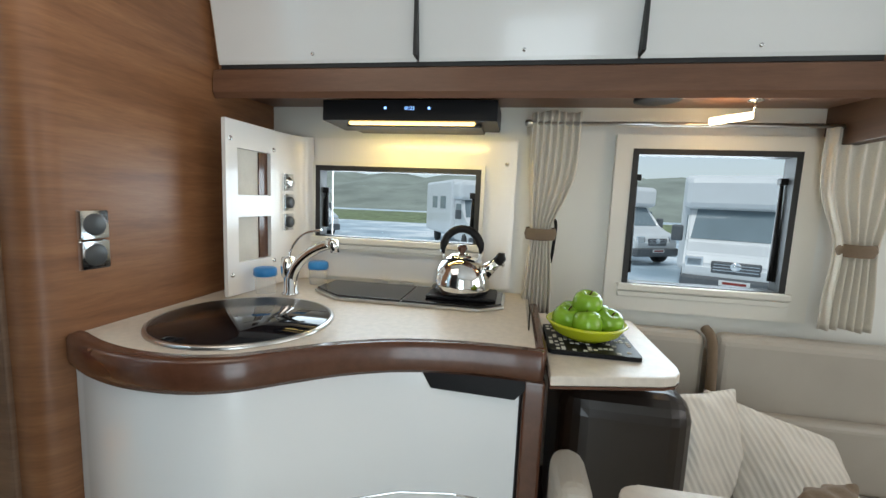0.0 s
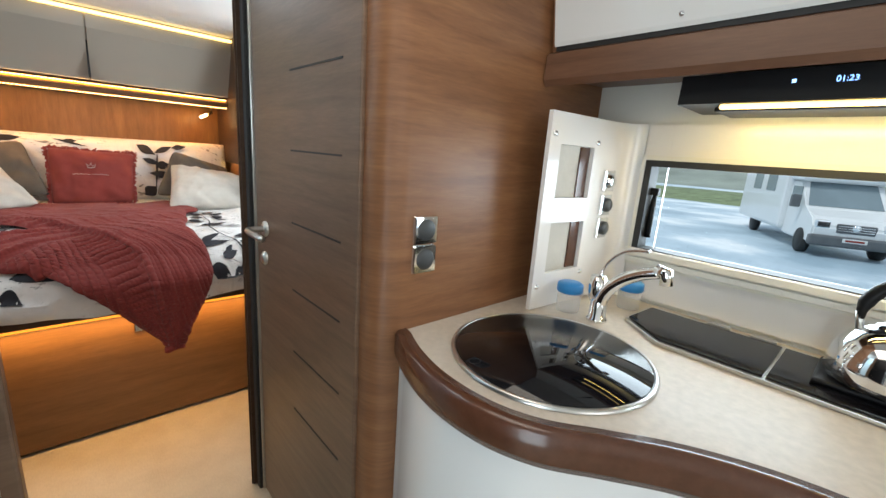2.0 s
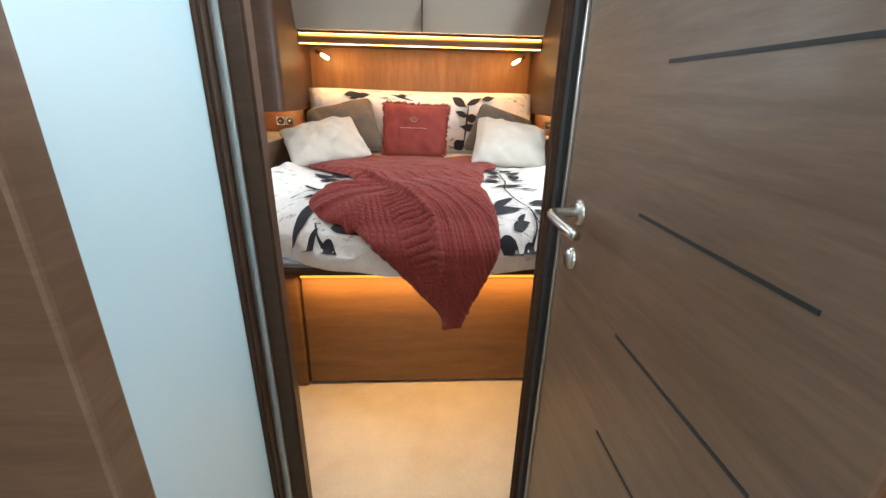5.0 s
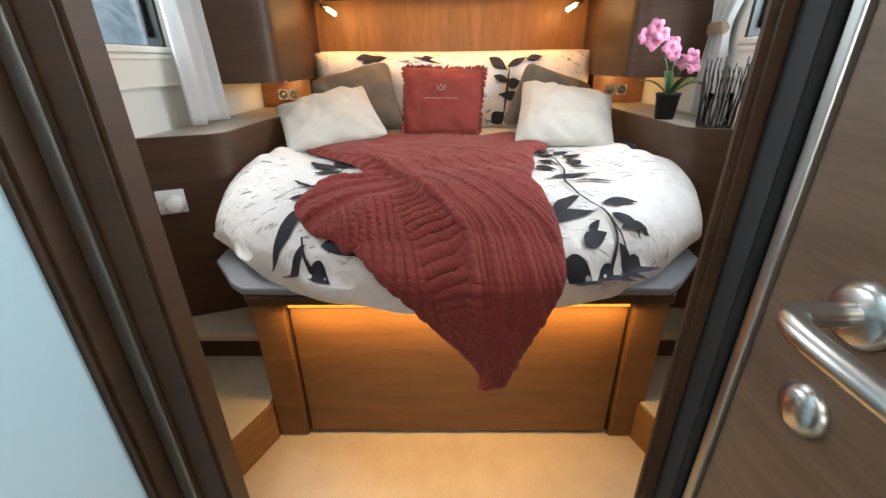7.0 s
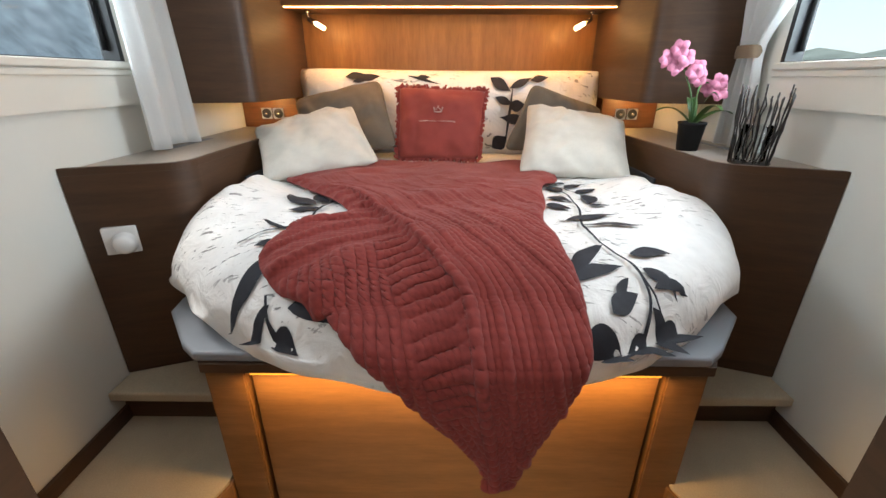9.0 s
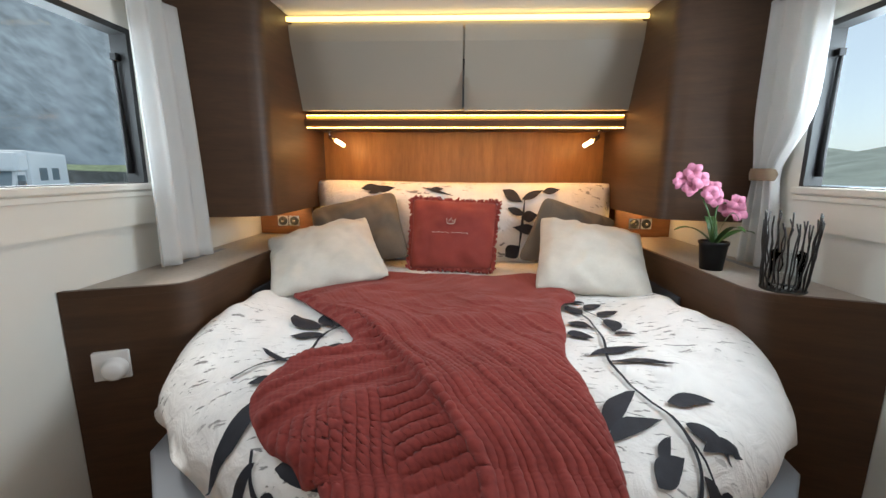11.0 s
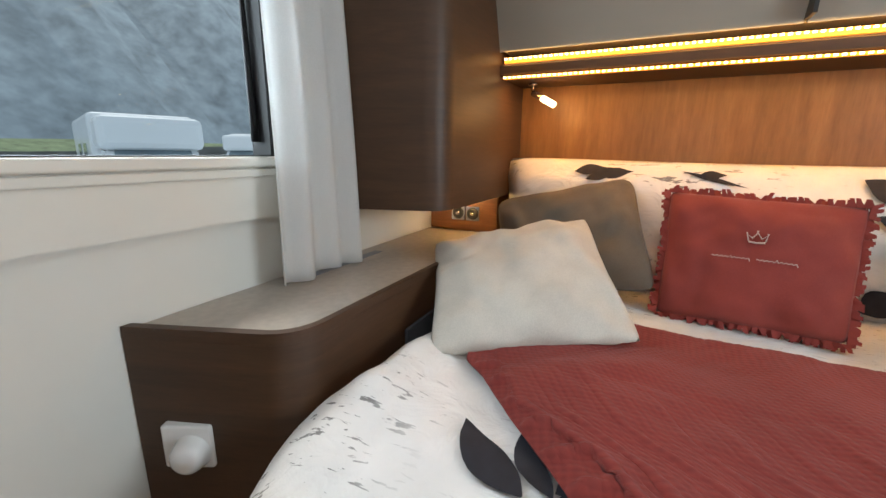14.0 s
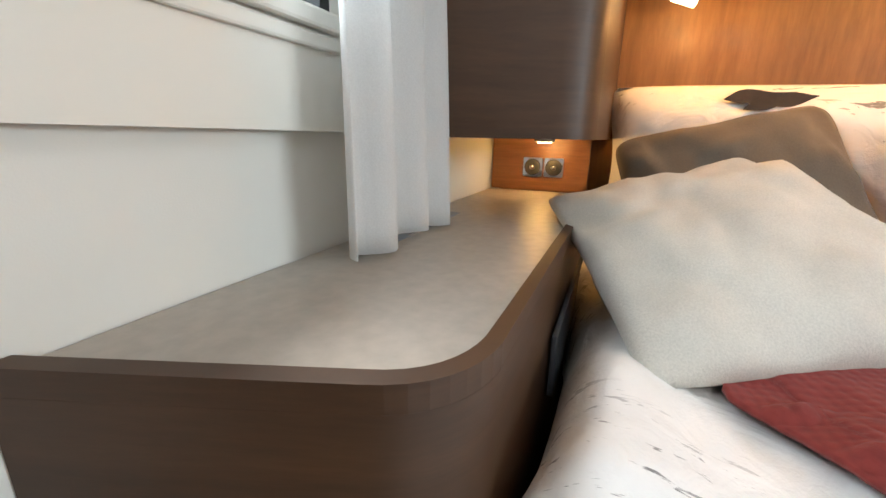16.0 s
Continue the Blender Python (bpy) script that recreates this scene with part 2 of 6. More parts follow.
def floor_material():
    m = Mat("pale_wood_effect_vinyl", 0.45)
    v = m.coords((3, 3, 3))
    n = m.noise(v, 3, 4)
    f = m.noise(m.coords((60, 200, 60)), 1, 3)
    m.color(m.mix(m.ramp(n, [(0.3, (0.50, 0.42, 0.31)), (0.7, (0.58, 0.50, 0.38))]),
                  m.ramp(f, [(0.3, (0.88, 0.88, 0.88)), (0.7, (1, 1, 1))]), 0.8, 'MULTIPLY'))
    m.bump(f, 0.15, 0.001)
    return m.m


FLOOR_M = floor_material()


def glass(name, tint=(1, 1, 1), rough=0.0, thin=True):
    m = bpy.data.materials.new(name)
    m.use_nodes = True
    nt = m.node_tree
    nt.nodes.clear()
    out = nt.nodes.new("ShaderNodeOutputMaterial")
    mix = nt.nodes.new("ShaderNodeMixShader")
    tr = nt.nodes.new("ShaderNodeBsdfTransparent")
    gl = nt.nodes.new("ShaderNodeBsdfGlossy")
    fr = nt.nodes.new("ShaderNodeFresnel")
    fr.inputs[0].default_value = 1.16
    gl.inputs["Roughness"].default_value = rough + 0.02
    tr.inputs[0].default_value = (*tint, 1)
    nt.links.new(fr.outputs[0], mix.inputs[0])
    nt.links.new(tr.outputs[0], mix.inputs[1])
    nt.links.new(gl.outputs[0], mix.inputs[2])
    nt.links.new(mix.outputs[0], out.inputs[0])
    return m


PANE = glass("acrylic_window_pane", (0.86, 0.93, 0.96))
CLEAR = glass("clear_glass", (0.93, 0.95, 0.96))


def frosted(name, color, clear):
    """Thin pale plastic that lets most light straight through."""
    m = plain(name, color, 0.25)
    nt = m.node_tree
    tr, mx = nt.nodes.new("ShaderNodeBsdfTransparent"), nt.nodes.new("ShaderNodeMixShader")
    mx.inputs[0].default_value = clear
    nt.links.new(nt.nodes["Principled BSDF"].outputs[0], mx.inputs[1])
    nt.links.new(tr.outputs[0], mx.inputs[2])
    nt.links.new(mx.outputs[0], nt.nodes["Material Output"].inputs[0])
    return m


JAR = frosted("clear_plastic_jar", (0.75, 0.74, 0.72), 0.7)


def glow(name, color, strength):
    m = Mat(name, 0.5)
    m.color(color)
    m.b.inputs["Emission Color"].default_value = (*color, 1)
    m.b.inputs["Emission Strength"].default_value = strength
    return m.m


LED_WARM = glow("warm_led", (1.0, 0.74, 0.36), 9)
LED_AMBER = glow("amber_led", (1.0, 0.40, 0.04), 1.5)
LED_YELLOW = glow("yellow_led", (1.0, 0.70, 0.24), 4)
LED_SPOT = glow("spot_lamp_diffuser", (1.0, 0.75, 0.45), 10)
DISPLAY = glow("blue_display_digits", (0.25, 0.5, 1.0), 4)

# ---- mesh helpers ----
# Each room is written about an origin of its own, and set in place by this shift.
BEDROOM, KITCHEN = Vector((0, 0, -0.135)), Vector((0.03, -0.012, -0.107))
PLACE = [Vector((0, 0, 0))]



def make(name, verts, faces, mat, smooth=False, parent=None, uvs=None):
    me = bpy.data.meshes.new(name)
    me.from_pydata([tuple(Vector(v) + PLACE[0]) for v in verts], [], faces)
    me.update()
    if smooth:
        for p in me.polygons:
            p.use_smooth = True
    if uvs:
        lay = me.uv_layers.new(name="UVMap")
        for lp in me.loops:
            lay.data[lp.index].uv = uvs[lp.vertex_index]
    me.materials.append(mat)
    ob = new(name, me)
    if parent:
        ob.parent = parent
    return ob


def from_bm(name, bm, mat, smooth=False, parent=None):
    me = bpy.data.meshes.new(name)
    bmesh.ops.recalc_face_normals(bm, faces=bm.faces)
    bmesh.ops.translate(bm, verts=bm.verts[:], vec=PLACE[0])
    bm.to_mesh(me)
    bm.free()
    if smooth:
        for p in me.polygons:
            p.use_smooth = True
    me.materials.append(mat)
    ob = new(name, me)
    if parent:
        ob.parent = parent
    return ob


def add_box(bm, a, b, m=None):
    (x0, y0, z0), (x1, y1, z1) = a, b
    vs = [Vector((x, y, z)) for z in (z0, z1) for x, y in ((x0, y0), (x1, y0), (x1, y1), (x0, y1))]
    if m:
        vs = [m @ v for v in vs]
    v = [bm.verts.new(c) for c in vs]
    for f in ((0, 3, 2, 1), (4, 5, 6, 7), (0, 1, 5, 4), (1, 2, 6, 5), (2, 3, 7, 6), (3, 0, 4, 7)):
        bm.faces.new([v[i] for i in f])


def box(name, a, b, mat, bevel=0.003, parent=None, m=None, seg=2):
    bm = bmesh.new()
    add_box(bm, a, b, m)
    if bevel:
        bmesh.ops.bevel(bm, geom=bm.edges[:], offset=bevel, segments=seg, affect='EDGES', profile=0.5)
    return from_bm(name, bm, mat, False, parent)


def boxes(name, list_, mat, bevel=0.003, parent=None):
    bm = bmesh.new()
    for a, b in list_:
        add_box(bm, a, b)
    if bevel:
        bmesh.ops.bevel(bm, geom=bm.edges[:], offset=bevel, segments=2, affect='EDGES')
    return from_bm(name, bm, mat, False, parent)


def prism(name, outline, z0, z1, mat, bevel=0.0, parent=None, smooth=False):
    """An upright prism over an outline in plan."""
    bm = bmesh.new()
    lo = [bm.verts.new((x, y, z0)) for x, y in outline]
    hi = [bm.verts.new((x, y, z1)) for x, y in outline]
    n = len(outline)
    bm.faces.new(hi)
    bm.faces.new(lo[::-1])
    for i in range(n):
        bm.faces.new((lo[i], lo[(i + 1) % n], hi[(i + 1) % n], hi[i]))
    if bevel:
        es = [e for e in bm.edges if abs(e.verts[0].co.z - e.verts[1].co.z) < 1e-6]
        bmesh.ops.bevel(bm, geom=es, offset=bevel, segments=3, affect='EDGES', profile=0.5)
    ob = from_bm(name, bm, mat, False, parent)
    if smooth:
        for p in ob.data.polygons:
            p.use_smooth = abs(p.normal.z) < 0.9
        ob.data.set_sharp_from_angle(angle=radians(40))
        ob.modifiers.new('normals', 'WEIGHTED_NORMAL').keep_sharp = True
    return ob


def extrude_x(name, outline, x0, x1, mat, parent=None):
    """A profile in y, z drawn out along x."""
    n = len(outline)
    vs = [(x0, y, z) for y, z in outline] + [(x1, y, z) for y, z in outline]
    fs = [tuple(range(n))[::-1], tuple(range(n, 2 * n))] + [(i, (i + 1) % n, n + (i + 1) % n, n + i) for i in range(n)]
    bm = bmesh.new()
    v = [bm.verts.new(c) for c in vs]
    for f in fs:
        bm.faces.new([v[i] for i in f])
    return from_bm(name, bm, mat, False, parent)


def extrude_y(name, outline, y0, y1, mat, parent=None):
    """A profile in x, z drawn out along y."""
    n = len(outline)
    bm = bmesh.new()
    v = [bm.verts.new((x, y0, z)) for x, z in outline] + [bm.verts.new((x, y1, z)) for x, z in outline]
    for f in [tuple(range(n))[::-1], tuple(range(n, 2 * n))] + [(i, (i + 1) % n, n + (i + 1) % n, n + i) for i in range(n)]:
        bm.faces.new([v[i] for i in f])
    return from_bm(name, bm, mat, False, parent)


def lathe(name, profile, mat, m, parent=None, seg=32):
    vs, fs = [], []
    for r, z in profile:
        for i in range(seg):
            a = 2 * math.pi * i / seg
            vs.append(m @ Vector((r * math.cos(a), r * math.sin(a), z)))
    for j in range(len(profile) - 1):
        for i in range(seg):
            k = (i + 1) % seg
            fs.append((j * seg + i, j * seg + k, (j + 1) * seg + k, (j + 1) * seg + i))
    return make(name, vs, fs, mat, True, parent)


def tube(name, pts, radius, mat, parent=None, seg=10, radii=None):
    """A round bar along points."""
    pts = [Vector(p) for p in pts]
    vs, fs = [], []
    up = Vector((0.13, 0.27, 0.95)).normalized()
    for j, p in enumerate(pts):
        d = (pts[min(j + 1, len(pts) - 1)] - pts[max(j - 1, 0)]).normalized()
        a = d.cross(up)
        if a.length < 0.2:
            a = d.cross(Vector((1, 0, 0)))
        a.normalize()
        b = d.cross(a)
        r = radii[j] if radii else radius
        for i in range(seg):
            t = 2 * math.pi * i / seg
            vs.append(p + r * (math.cos(t) * a + math.sin(t) * b))
    for j in range(len(pts) - 1):
        for i in range(seg):
            k = (i + 1) % seg
            fs.append((j * seg + i, j * seg + k, (j + 1) * seg + k, (j + 1) * seg + i))
    fs.append(tuple(range(seg))[::-1])
    fs.append(tuple(range((len(pts) - 1) * seg, len(pts) * seg)))
    return make(name, vs, fs, mat, True, parent)


def smooth_path(pts, n=6, closed=False):
    """Catmull-Rom through points."""
    pts = [Vector(p) for p in pts]
    out, c = [], len(pts)
    for i in range(c if closed else c - 1):
        g = [pts[(i + k) % c] if closed else pts[min(max(i + k, 0), c - 1)] for k in (-1, 0, 1, 2)]
        for s in range(n):
            t = s / n
            out.append(0.5 * ((2 * g[1]) + (g[2] - g[0]) * t + (2 * g[0] - 5 * g[1] + 4 * g[2] - g[3]) * t * t + (3 * g[1] - g[0] - 3 * g[2] + g[3]) * t ** 3))
    if not closed:
        out.append(pts[-1])
    return out


def plate_with_hole(name, axis, at, outer, hole, depth, mat, parent=None, bevel=0.0):
    """A wall plate in the plane axis = at, with one rectangular hole. outer, hole: (u0, v0, u1, v1)."""
    (u0, v0, u1, v1), (a0, b0, a1, b1) = outer, hole
    parts = [(u0, v0, u1, b0), (u0, b1, u1, v1), (u0, b0, a0, b1), (a1, b0, u1, b1)]
    bm = bmesh.new()
    for p in parts:
        if p[2] - p[0] > 1e-4 and p[3] - p[1] > 1e-4:
            if axis == "y":
                add_box(bm, (p[0], at, p[1]), (p[2], at + depth, p[3]))
            else:
                add_box(bm, (at, p[0], p[1]), (at + depth, p[2], p[3]))
    bmesh.ops.remove_doubles(bm, verts=bm.verts[:], dist=1e-5)
    return from_bm(name, bm, mat, False, parent)


def rounded(x0, y0, x1, y1, r, n=5):
    out = []
    for cx, cy, a0 in ((x1 - r, y1 - r, 0), (x0 + r, y1 - r, 90), (x0 + r, y0 + r, 180), (x1 - r, y0 + r, 270)):
        for i in range(n + 1):
            a = radians(a0 + 90 * i / n)
            out.append((cx + r * math.cos(a), cy + r * math.sin(a)))
    return out


def struct(ob, label=""):
    return tagged(ob, label, kind="structure")


YL, YR, CEIL = 0.0, 2.12, 1.93
XR, XF = -3.45, 2.6          # rear and front ends of the body
KW = (-0.25, 1.165, 0.325, 1.41)     # kitchen window, x0 z0 x1 z1
DW = (0.785, 1.072, 1.246, 1.488)      # dinette window
BW = (-2.42, 1.38, -1.72, 1.845)     # bedroom windows, both sides


def set_in(rect, s):
    return (rect[0] + s.x, rect[1] + s.z, rect[2] + s.x, rect[3] + s.z)


# ---- large structure ----
struct(box("floor", (XR, -0.03, -0.06), (XF, 2.15, 0), FLOOR_M, 0))
struct(box("ceiling", (XR, -0.03, CEIL), (XF, 2.15, CEIL + 0.05), CEILING_M, 0))
struct(box("wall_rear", (XR - 0.04, -0.03, 0), (XR, 2.15, CEIL), WALL_WHITE, 0))
struct(box("wall_front", (XF, -0.03, 0), (XF + 0.04, 2.15, CEIL), WALL_WHITE, 0))


def side_wall(name, y, openings):
    bm = bmesh.new()
    x = XR
    for x0, z0, x1, z1 in openings:
        add_box(bm, (x, y, 0), (x0, y + 0.035, CEIL))
        add_box(bm, (x0, y, 0), (x1, y + 0.035, z0))
        add_box(bm, (x0, y, z1), (x1, y + 0.035, CEIL))
        x = x1
    add_box(bm, (x, y, 0), (XF, y + 0.035, CEIL))
    return struct(from_bm(name, bm, WALL_WHITE))


side_wall("wall_right", YR, [set_in(BW, BEDROOM), set_in(KW, KITCHEN), set_in(DW, KITCHEN)])
side_wall("wall_left", YL - 0.035, [set_in(BW, BEDROOM)])


def van_window(name, rect, y, side, surround, label):
    """A hung acrylic pane with seal, stays, cream frame and sill. side: +1 when the inside is towards -y."""
    x0, z0, x1, z1 = rect
    ys = (lambda d: y - side * d)
    root = plate_with_hole(name, "y", min(ys(0.0), ys(0.022)), surround, rect, 0.022, WINDOW_FRAME)
    struct(root, label)

    def bar(n, a, b, d0, d1, mat, bev=0.002):
        return box(n, (a[0], min(ys(d0), ys(d1)), a[1]), (b[0], max(ys(d0), ys(d1)), b[1]), mat, bev, root)

    t = 0.017
    bm = bmesh.new()
    for a, b in (((x0, z0), (x0 + t, z1)), ((x1 - t, z0), (x1, z1)), ((x0 + t, z1 - t), (x1 - t, z1)), ((x0 + t, z0), (x1 - t, z0 + 0.002))):
        add_box(bm, (a[0], min(ys(-0.03), ys(0.024)), a[1]), (b[0], max(ys(-0.03), ys(0.024)), b[1]))
    from_bm("seal", bm, RUBBER, False, root)
    pane = make("pane", [(x0, ys(-0.045), z0), (x1, ys(-0.045), z0), (x1, ys(-0.045), z1), (x0, ys(-0.045), z1)], [(0, 1, 2, 3)], PANE, False, root)
    pane.visible_shadow = False
    # sill mouldings
    bar("sill", (x0 - 0.015, z0 - 0.022), (x1 + 0.015, z0 - 0.001), 0.022, 0.036, WINDOW_FRAME, 0.004)
    bar("sill", (x0 - 0.012, z0 - 0.042), (x1 + 0.012, z0 - 0.025), 0.022, 0.029, WINDOW_FRAME, 0.003)
    for xa in (x0 + t + 0.008, x1 - t - 0.008):
        tube("window_stay", [(xa, ys(-0.01), z0 + 0.03), (xa, ys(-0.012), z0 + 0.12), (xa, ys(-0.015), z1 - 0.08)], 0.006, BLACK, root, 8, [0.009, 0.008, 0.005])
        bar("latch", (xa - 0.012, z1 - 0.095), (xa + 0.012, z1 - 0.075), -0.02, 0.0, BLACK)
    return root


CEIL = 2.065
PLACE[0] = BEDROOM
van_window("window_3", BW, YR, 1, (-2.52, 1.25, -1.60, 1.93), "bedroom window in a cream plastic frame with black seal")
van_window("window_4", BW, YL, -1, (-2.52, 1.25, -1.60, 1.93), "bedroom window in a cream plastic frame with black seal")
PLACE[0], YR, CEIL = KITCHEN, 2.132, 2.037
van_window("window_1", KW, YR - 0.012, 1, (-0.262, 1.115, 0.337, 1.422), "kitchen window with black rubber seal and cream sill")
van_window("window_2", DW, YR, 1, (0.735, 0.985, 1.31, 1.53), "dinette window in a cream plastic frame with black seal")
FL = 0.108

# partition between kitchen and washroom, with a rounded corner
corner = [(-0.49 + 0.06 * math.sin(radians(a)), 1.42 - 0.06 * math.cos(radians(a))) for a in range(0, 91, 10)]
struct(prism("wall_kitchen_partition", [(-0.52, 1.36)] + corner + [(-0.43, YR), (-0.47, YR), (-0.47, 1.44), (-0.52, 1.40)], FL, CEIL, WALNUT, smooth=True), "walnut foil partition with rounded corner")
struct(box("wall_corridor_right", (-1.23, 1.375, FL), (-0.52, 1.40, CEIL), WALNUT_DARK, 0))
# frames of the bedroom doorway
TOP = 1.99
struct(boxes("wall_bedroom_partition", [((-1.225, 1.40, FL), (-1.195, YR, CEIL)), ((-1.225, 0.015, FL), (-1.195, 0.60, CEIL)), ((-1.225, 0.60, TOP + 0.001), (-1.195, 1.40, CEIL))], WALNUT, 0), "walnut partition round the bedroom doorway")
jamb = boxes("door_frame_bedroom", [((-1.24, 1.352, FL), (-1.186, 1.375, TOP)), ((-1.186, 1.318, FL), (-1.172, 1.375, TOP)), ((-1.262, 0.615, FL), (-1.215, 0.724, TOP)), ((-1.215, 0.613, FL), (-1.170, 0.664, TOP)), ((-1.24, 0.725, TOP - 0.04), (-1.195, 1.351, TOP))], WALNUT_DARK, 0.006)
struct(jamb, "dark walnut bedroom door frame")
boxes("seal", [((-1.2145, 0.665, FL), (-1.202, 0.684, TOP - 0.04))], STEEL, 0.002, jamb)
boxes("strip", [((-1.1715, 1.335, FL), (-1.140, 1.352, TOP - 0.04))], RUBBER, 0.002, jamb)

# washroom door in the corridor
door = box("door_1", (-1.125, 1.350, FL + 0.01), (-0.505, 1.370, TOP), WALNUT_GREY, 0.004)
struct(door, "closed grey walnut washroom door with dark slots")
for i, z in enumerate((1.563, 1.368, 1.178, 0.988, 0.800, 0.612)):
    box("slot", (-0.845, 1.3485, z - 0.0022), (-0.577, 1.3505, z + 0.0022), RUBBER, 0.0, door)
box("edge_strip", (-1.136, 1.344, FL + 0.01), (-1.124, 1.369, TOP), STEEL, 0.002, door)
hz = 1.125
tube("handle", smooth_path([(-1.045, 1.352, hz), (-1.045, 1.312, hz), (-1.042, 1.300, hz), (-1.028, 1.292, hz), (-0.99, 1.292, hz - 0.002), (-0.925, 1.298, hz - 0.006)], 4), 0.009, STEEL, door, 12)
lathe("rose", [(0, 0.01), (0.018, 0.01), (0.024, 0.006), (0.024, 0)], STEEL, pose(-1.045, 1.351, hz, 90, 0, 0), door)
lathe("lock", [(0, 0.012), (0.014, 0.012), (0.022, 0.006), (0.022, 0)], STEEL, pose(-1.055, 1.351, hz - 0.095, 90, 0, 0), door)

# washroom side: a recessed pale panel between the tall unit and the bedroom frame
# stands for the daylit washroom; the daylight blue is in its colour
struct(boxes("wall_washroom", [((-1.169, 0.600, FL), (-0.61, 0.650, CEIL))], DAYLIT_BLUE, 0), "smooth washroom panel with daylight's pale blue in its colour")
tall = box("sliding_panel", (-0.608, 0.60, FL), (-0.572, 0.813, CEIL - 0.002), WALNUT_GREY, 0.004)
tagged(tall, "walnut sliding door panel standing out into the corridor", "door panel")
box("handle", (-0.5718, 0.776, 0.80), (-0.568, 0.790, 0.88), STEEL, 0.0015, tall)
fr = box("refrigerator", (-0.568, 0.03, FL + 0.02), (0.06, 0.62, CEIL - 0.003), BLACK, 0.008)
tagged(fr, "tall black refrigerator beside the walnut panel", "refrigerator")
box("door", (-0.562, 0.62, FL + 0.1), (0.055, 0.672, 1.42), BLACK, 0.012, fr)
box("upper_door", (-0.562, 0.62, 1.435), (0.055, 0.672, CEIL - 0.02), BLACK, 0.012, fr)
boxes("handle", [((-0.535, 0.672, 0.75), (-0.523, 0.684, 1.30))], RUBBER, 0.003, fr)

# ---- bedroom: built-in furniture ----
MID = 1.06
PLACE[0], YR, CEIL = BEDROOM, 2.12, 2.065


def mirror(pts):
    return [(x, 2 * MID - y) for x, y in pts][::-1]


def side_ledge(right):
    """Low corner cabinet beside the bed with a speckled top and a raised wooden edge."""
    fix = mirror if right else (lambda p: p)
    def bent(p, q, r, n=9):
        return [((1 - t) ** 2 * p[0] + 2 * t * (1 - t) * q[0] + t * t * r[0], (1 - t) ** 2 * p[1] + 2 * t * (1 - t) * q[1] + t * t * r[1]) for t in np.linspace(0, 1, n)]

    a = [(-2.080, 0.003)] + bent((-2.160, 0.225), (-2.180, 0.285), (-2.245, 0.290)) + [(-3.20, 0.302), (-3.20, 0.003)]
    root = prism("bedside_cabinet", fix(a), 0.432, 1.085, WALNUT_DARK, 0.0, None, True)
    tagged(root, "dark walnut bedside cabinet with pale speckled top", "cabinet", "bedside cabinets")
    inner = [(-2.097, 0.004)] + bent((-2.176, 0.220), (-2.192, 0.271), (-2.250, 0.276)) + [(-3.19, 0.288), (-3.19, 0.004)]
    prism("top", fix(inner), 1.085, 1.098, LEDGE_M, 0.0, root)
    # raised lip round the top
    out_path, in_path = fix(a[:-1]), fix(inner[:-1])
    if right:
        out_path, in_path = fix(a)[1:], fix(inner)[1:]
    n = len(out_path)
    vs = [(x, y, z) for z in (1.0852, 1.106) for x, y in out_path] + [(x, y, z) for z in (1.0852, 1.106) for x, y in in_path]
    fs = []
    for i in range(n - 1):
        o0, o1, i0, i1 = i, n + i, 2 * n + i, 3 * n + i
        fs += [(o0, o0 + 1, o1 + 1, o1), (i0, i1, i1 + 1, i0 + 1), (o1, o1 + 1, i1 + 1, i1)]
    make("lip", vs, fs, WALNUT_DARK, False, root)
    y0, y1 = (1.8155, 1.8235) if right else (0.2965, 0.3045)
    box("side_padding", (-3.15, y0, 0.90), (-2.50, y1, 0.992), RUBBER_GREY, 0.002, root)
    y0, y1 = (2.05, 2.075) if right else (0.045, 0.07)
    box("vent_slot", (-2.75, y0, 1.0975), (-2.45, y1, 1.0995), GREY_BOARD, 0.0, root)
    return root


side_ledge(False)
side_ledge(True)


def wall_cabinet(right):
    """Tall cabinet hung above the ledge, its front cut back at an angle, with a rounded corner."""
    fix = mirror if right else (lambda p: p)
    a = [(-2.585, 0.003), (-2.663, 0.255), (-2.675, 0.283), (-2.695, 0.303), (-2.73, 0.312), (-3.40, 0.325), (-3.40, 0.003)]
    root = prism("wall_cabinet", fix(a), 1.245, CEIL - 0.002, WALNUT_DARK, 0.0, None, True)
    tagged(root, "dark walnut hanging wardrobe cabinet with rounded corner", "cabinet", "hanging cabinets")
    y0, y1 = (1.90, 2.00) if right else (0.12, 0.22)
    prism("lamp_ring", [(-3.1 + 0.025 * math.cos(i), (y0 + y1) / 2 + 0.025 * math.sin(i)) for i in np.linspace(0, 6.0, 16)], 1.236, 1.245, STEEL, 0, root)
    prism("lamp_lens", [(-3.1 + 0.018 * math.cos(i), (y0 + y1) / 2 + 0.018 * math.sin(i)) for i in np.linspace(0, 6.0, 16)], 1.233, 1.236, LED_SPOT, 0, root)
    return root


wall_cabinet(False)
wall_cabinet(True)
struct(box("wall_headboard", (-3.36, 0.0, 0.9), (-3.32, YR, 1.72), WALNUT_UP, 0), "walnut rear wall panel lit by warm strips")
struct(boxes("trim", [((-3.2155, 0.003, 1.098), (-3.205, 0.28, 1.245)), ((-3.215, 1.84, 1.098), (-3.205, 2.117, 1.245))], WALNUT, 0.001))


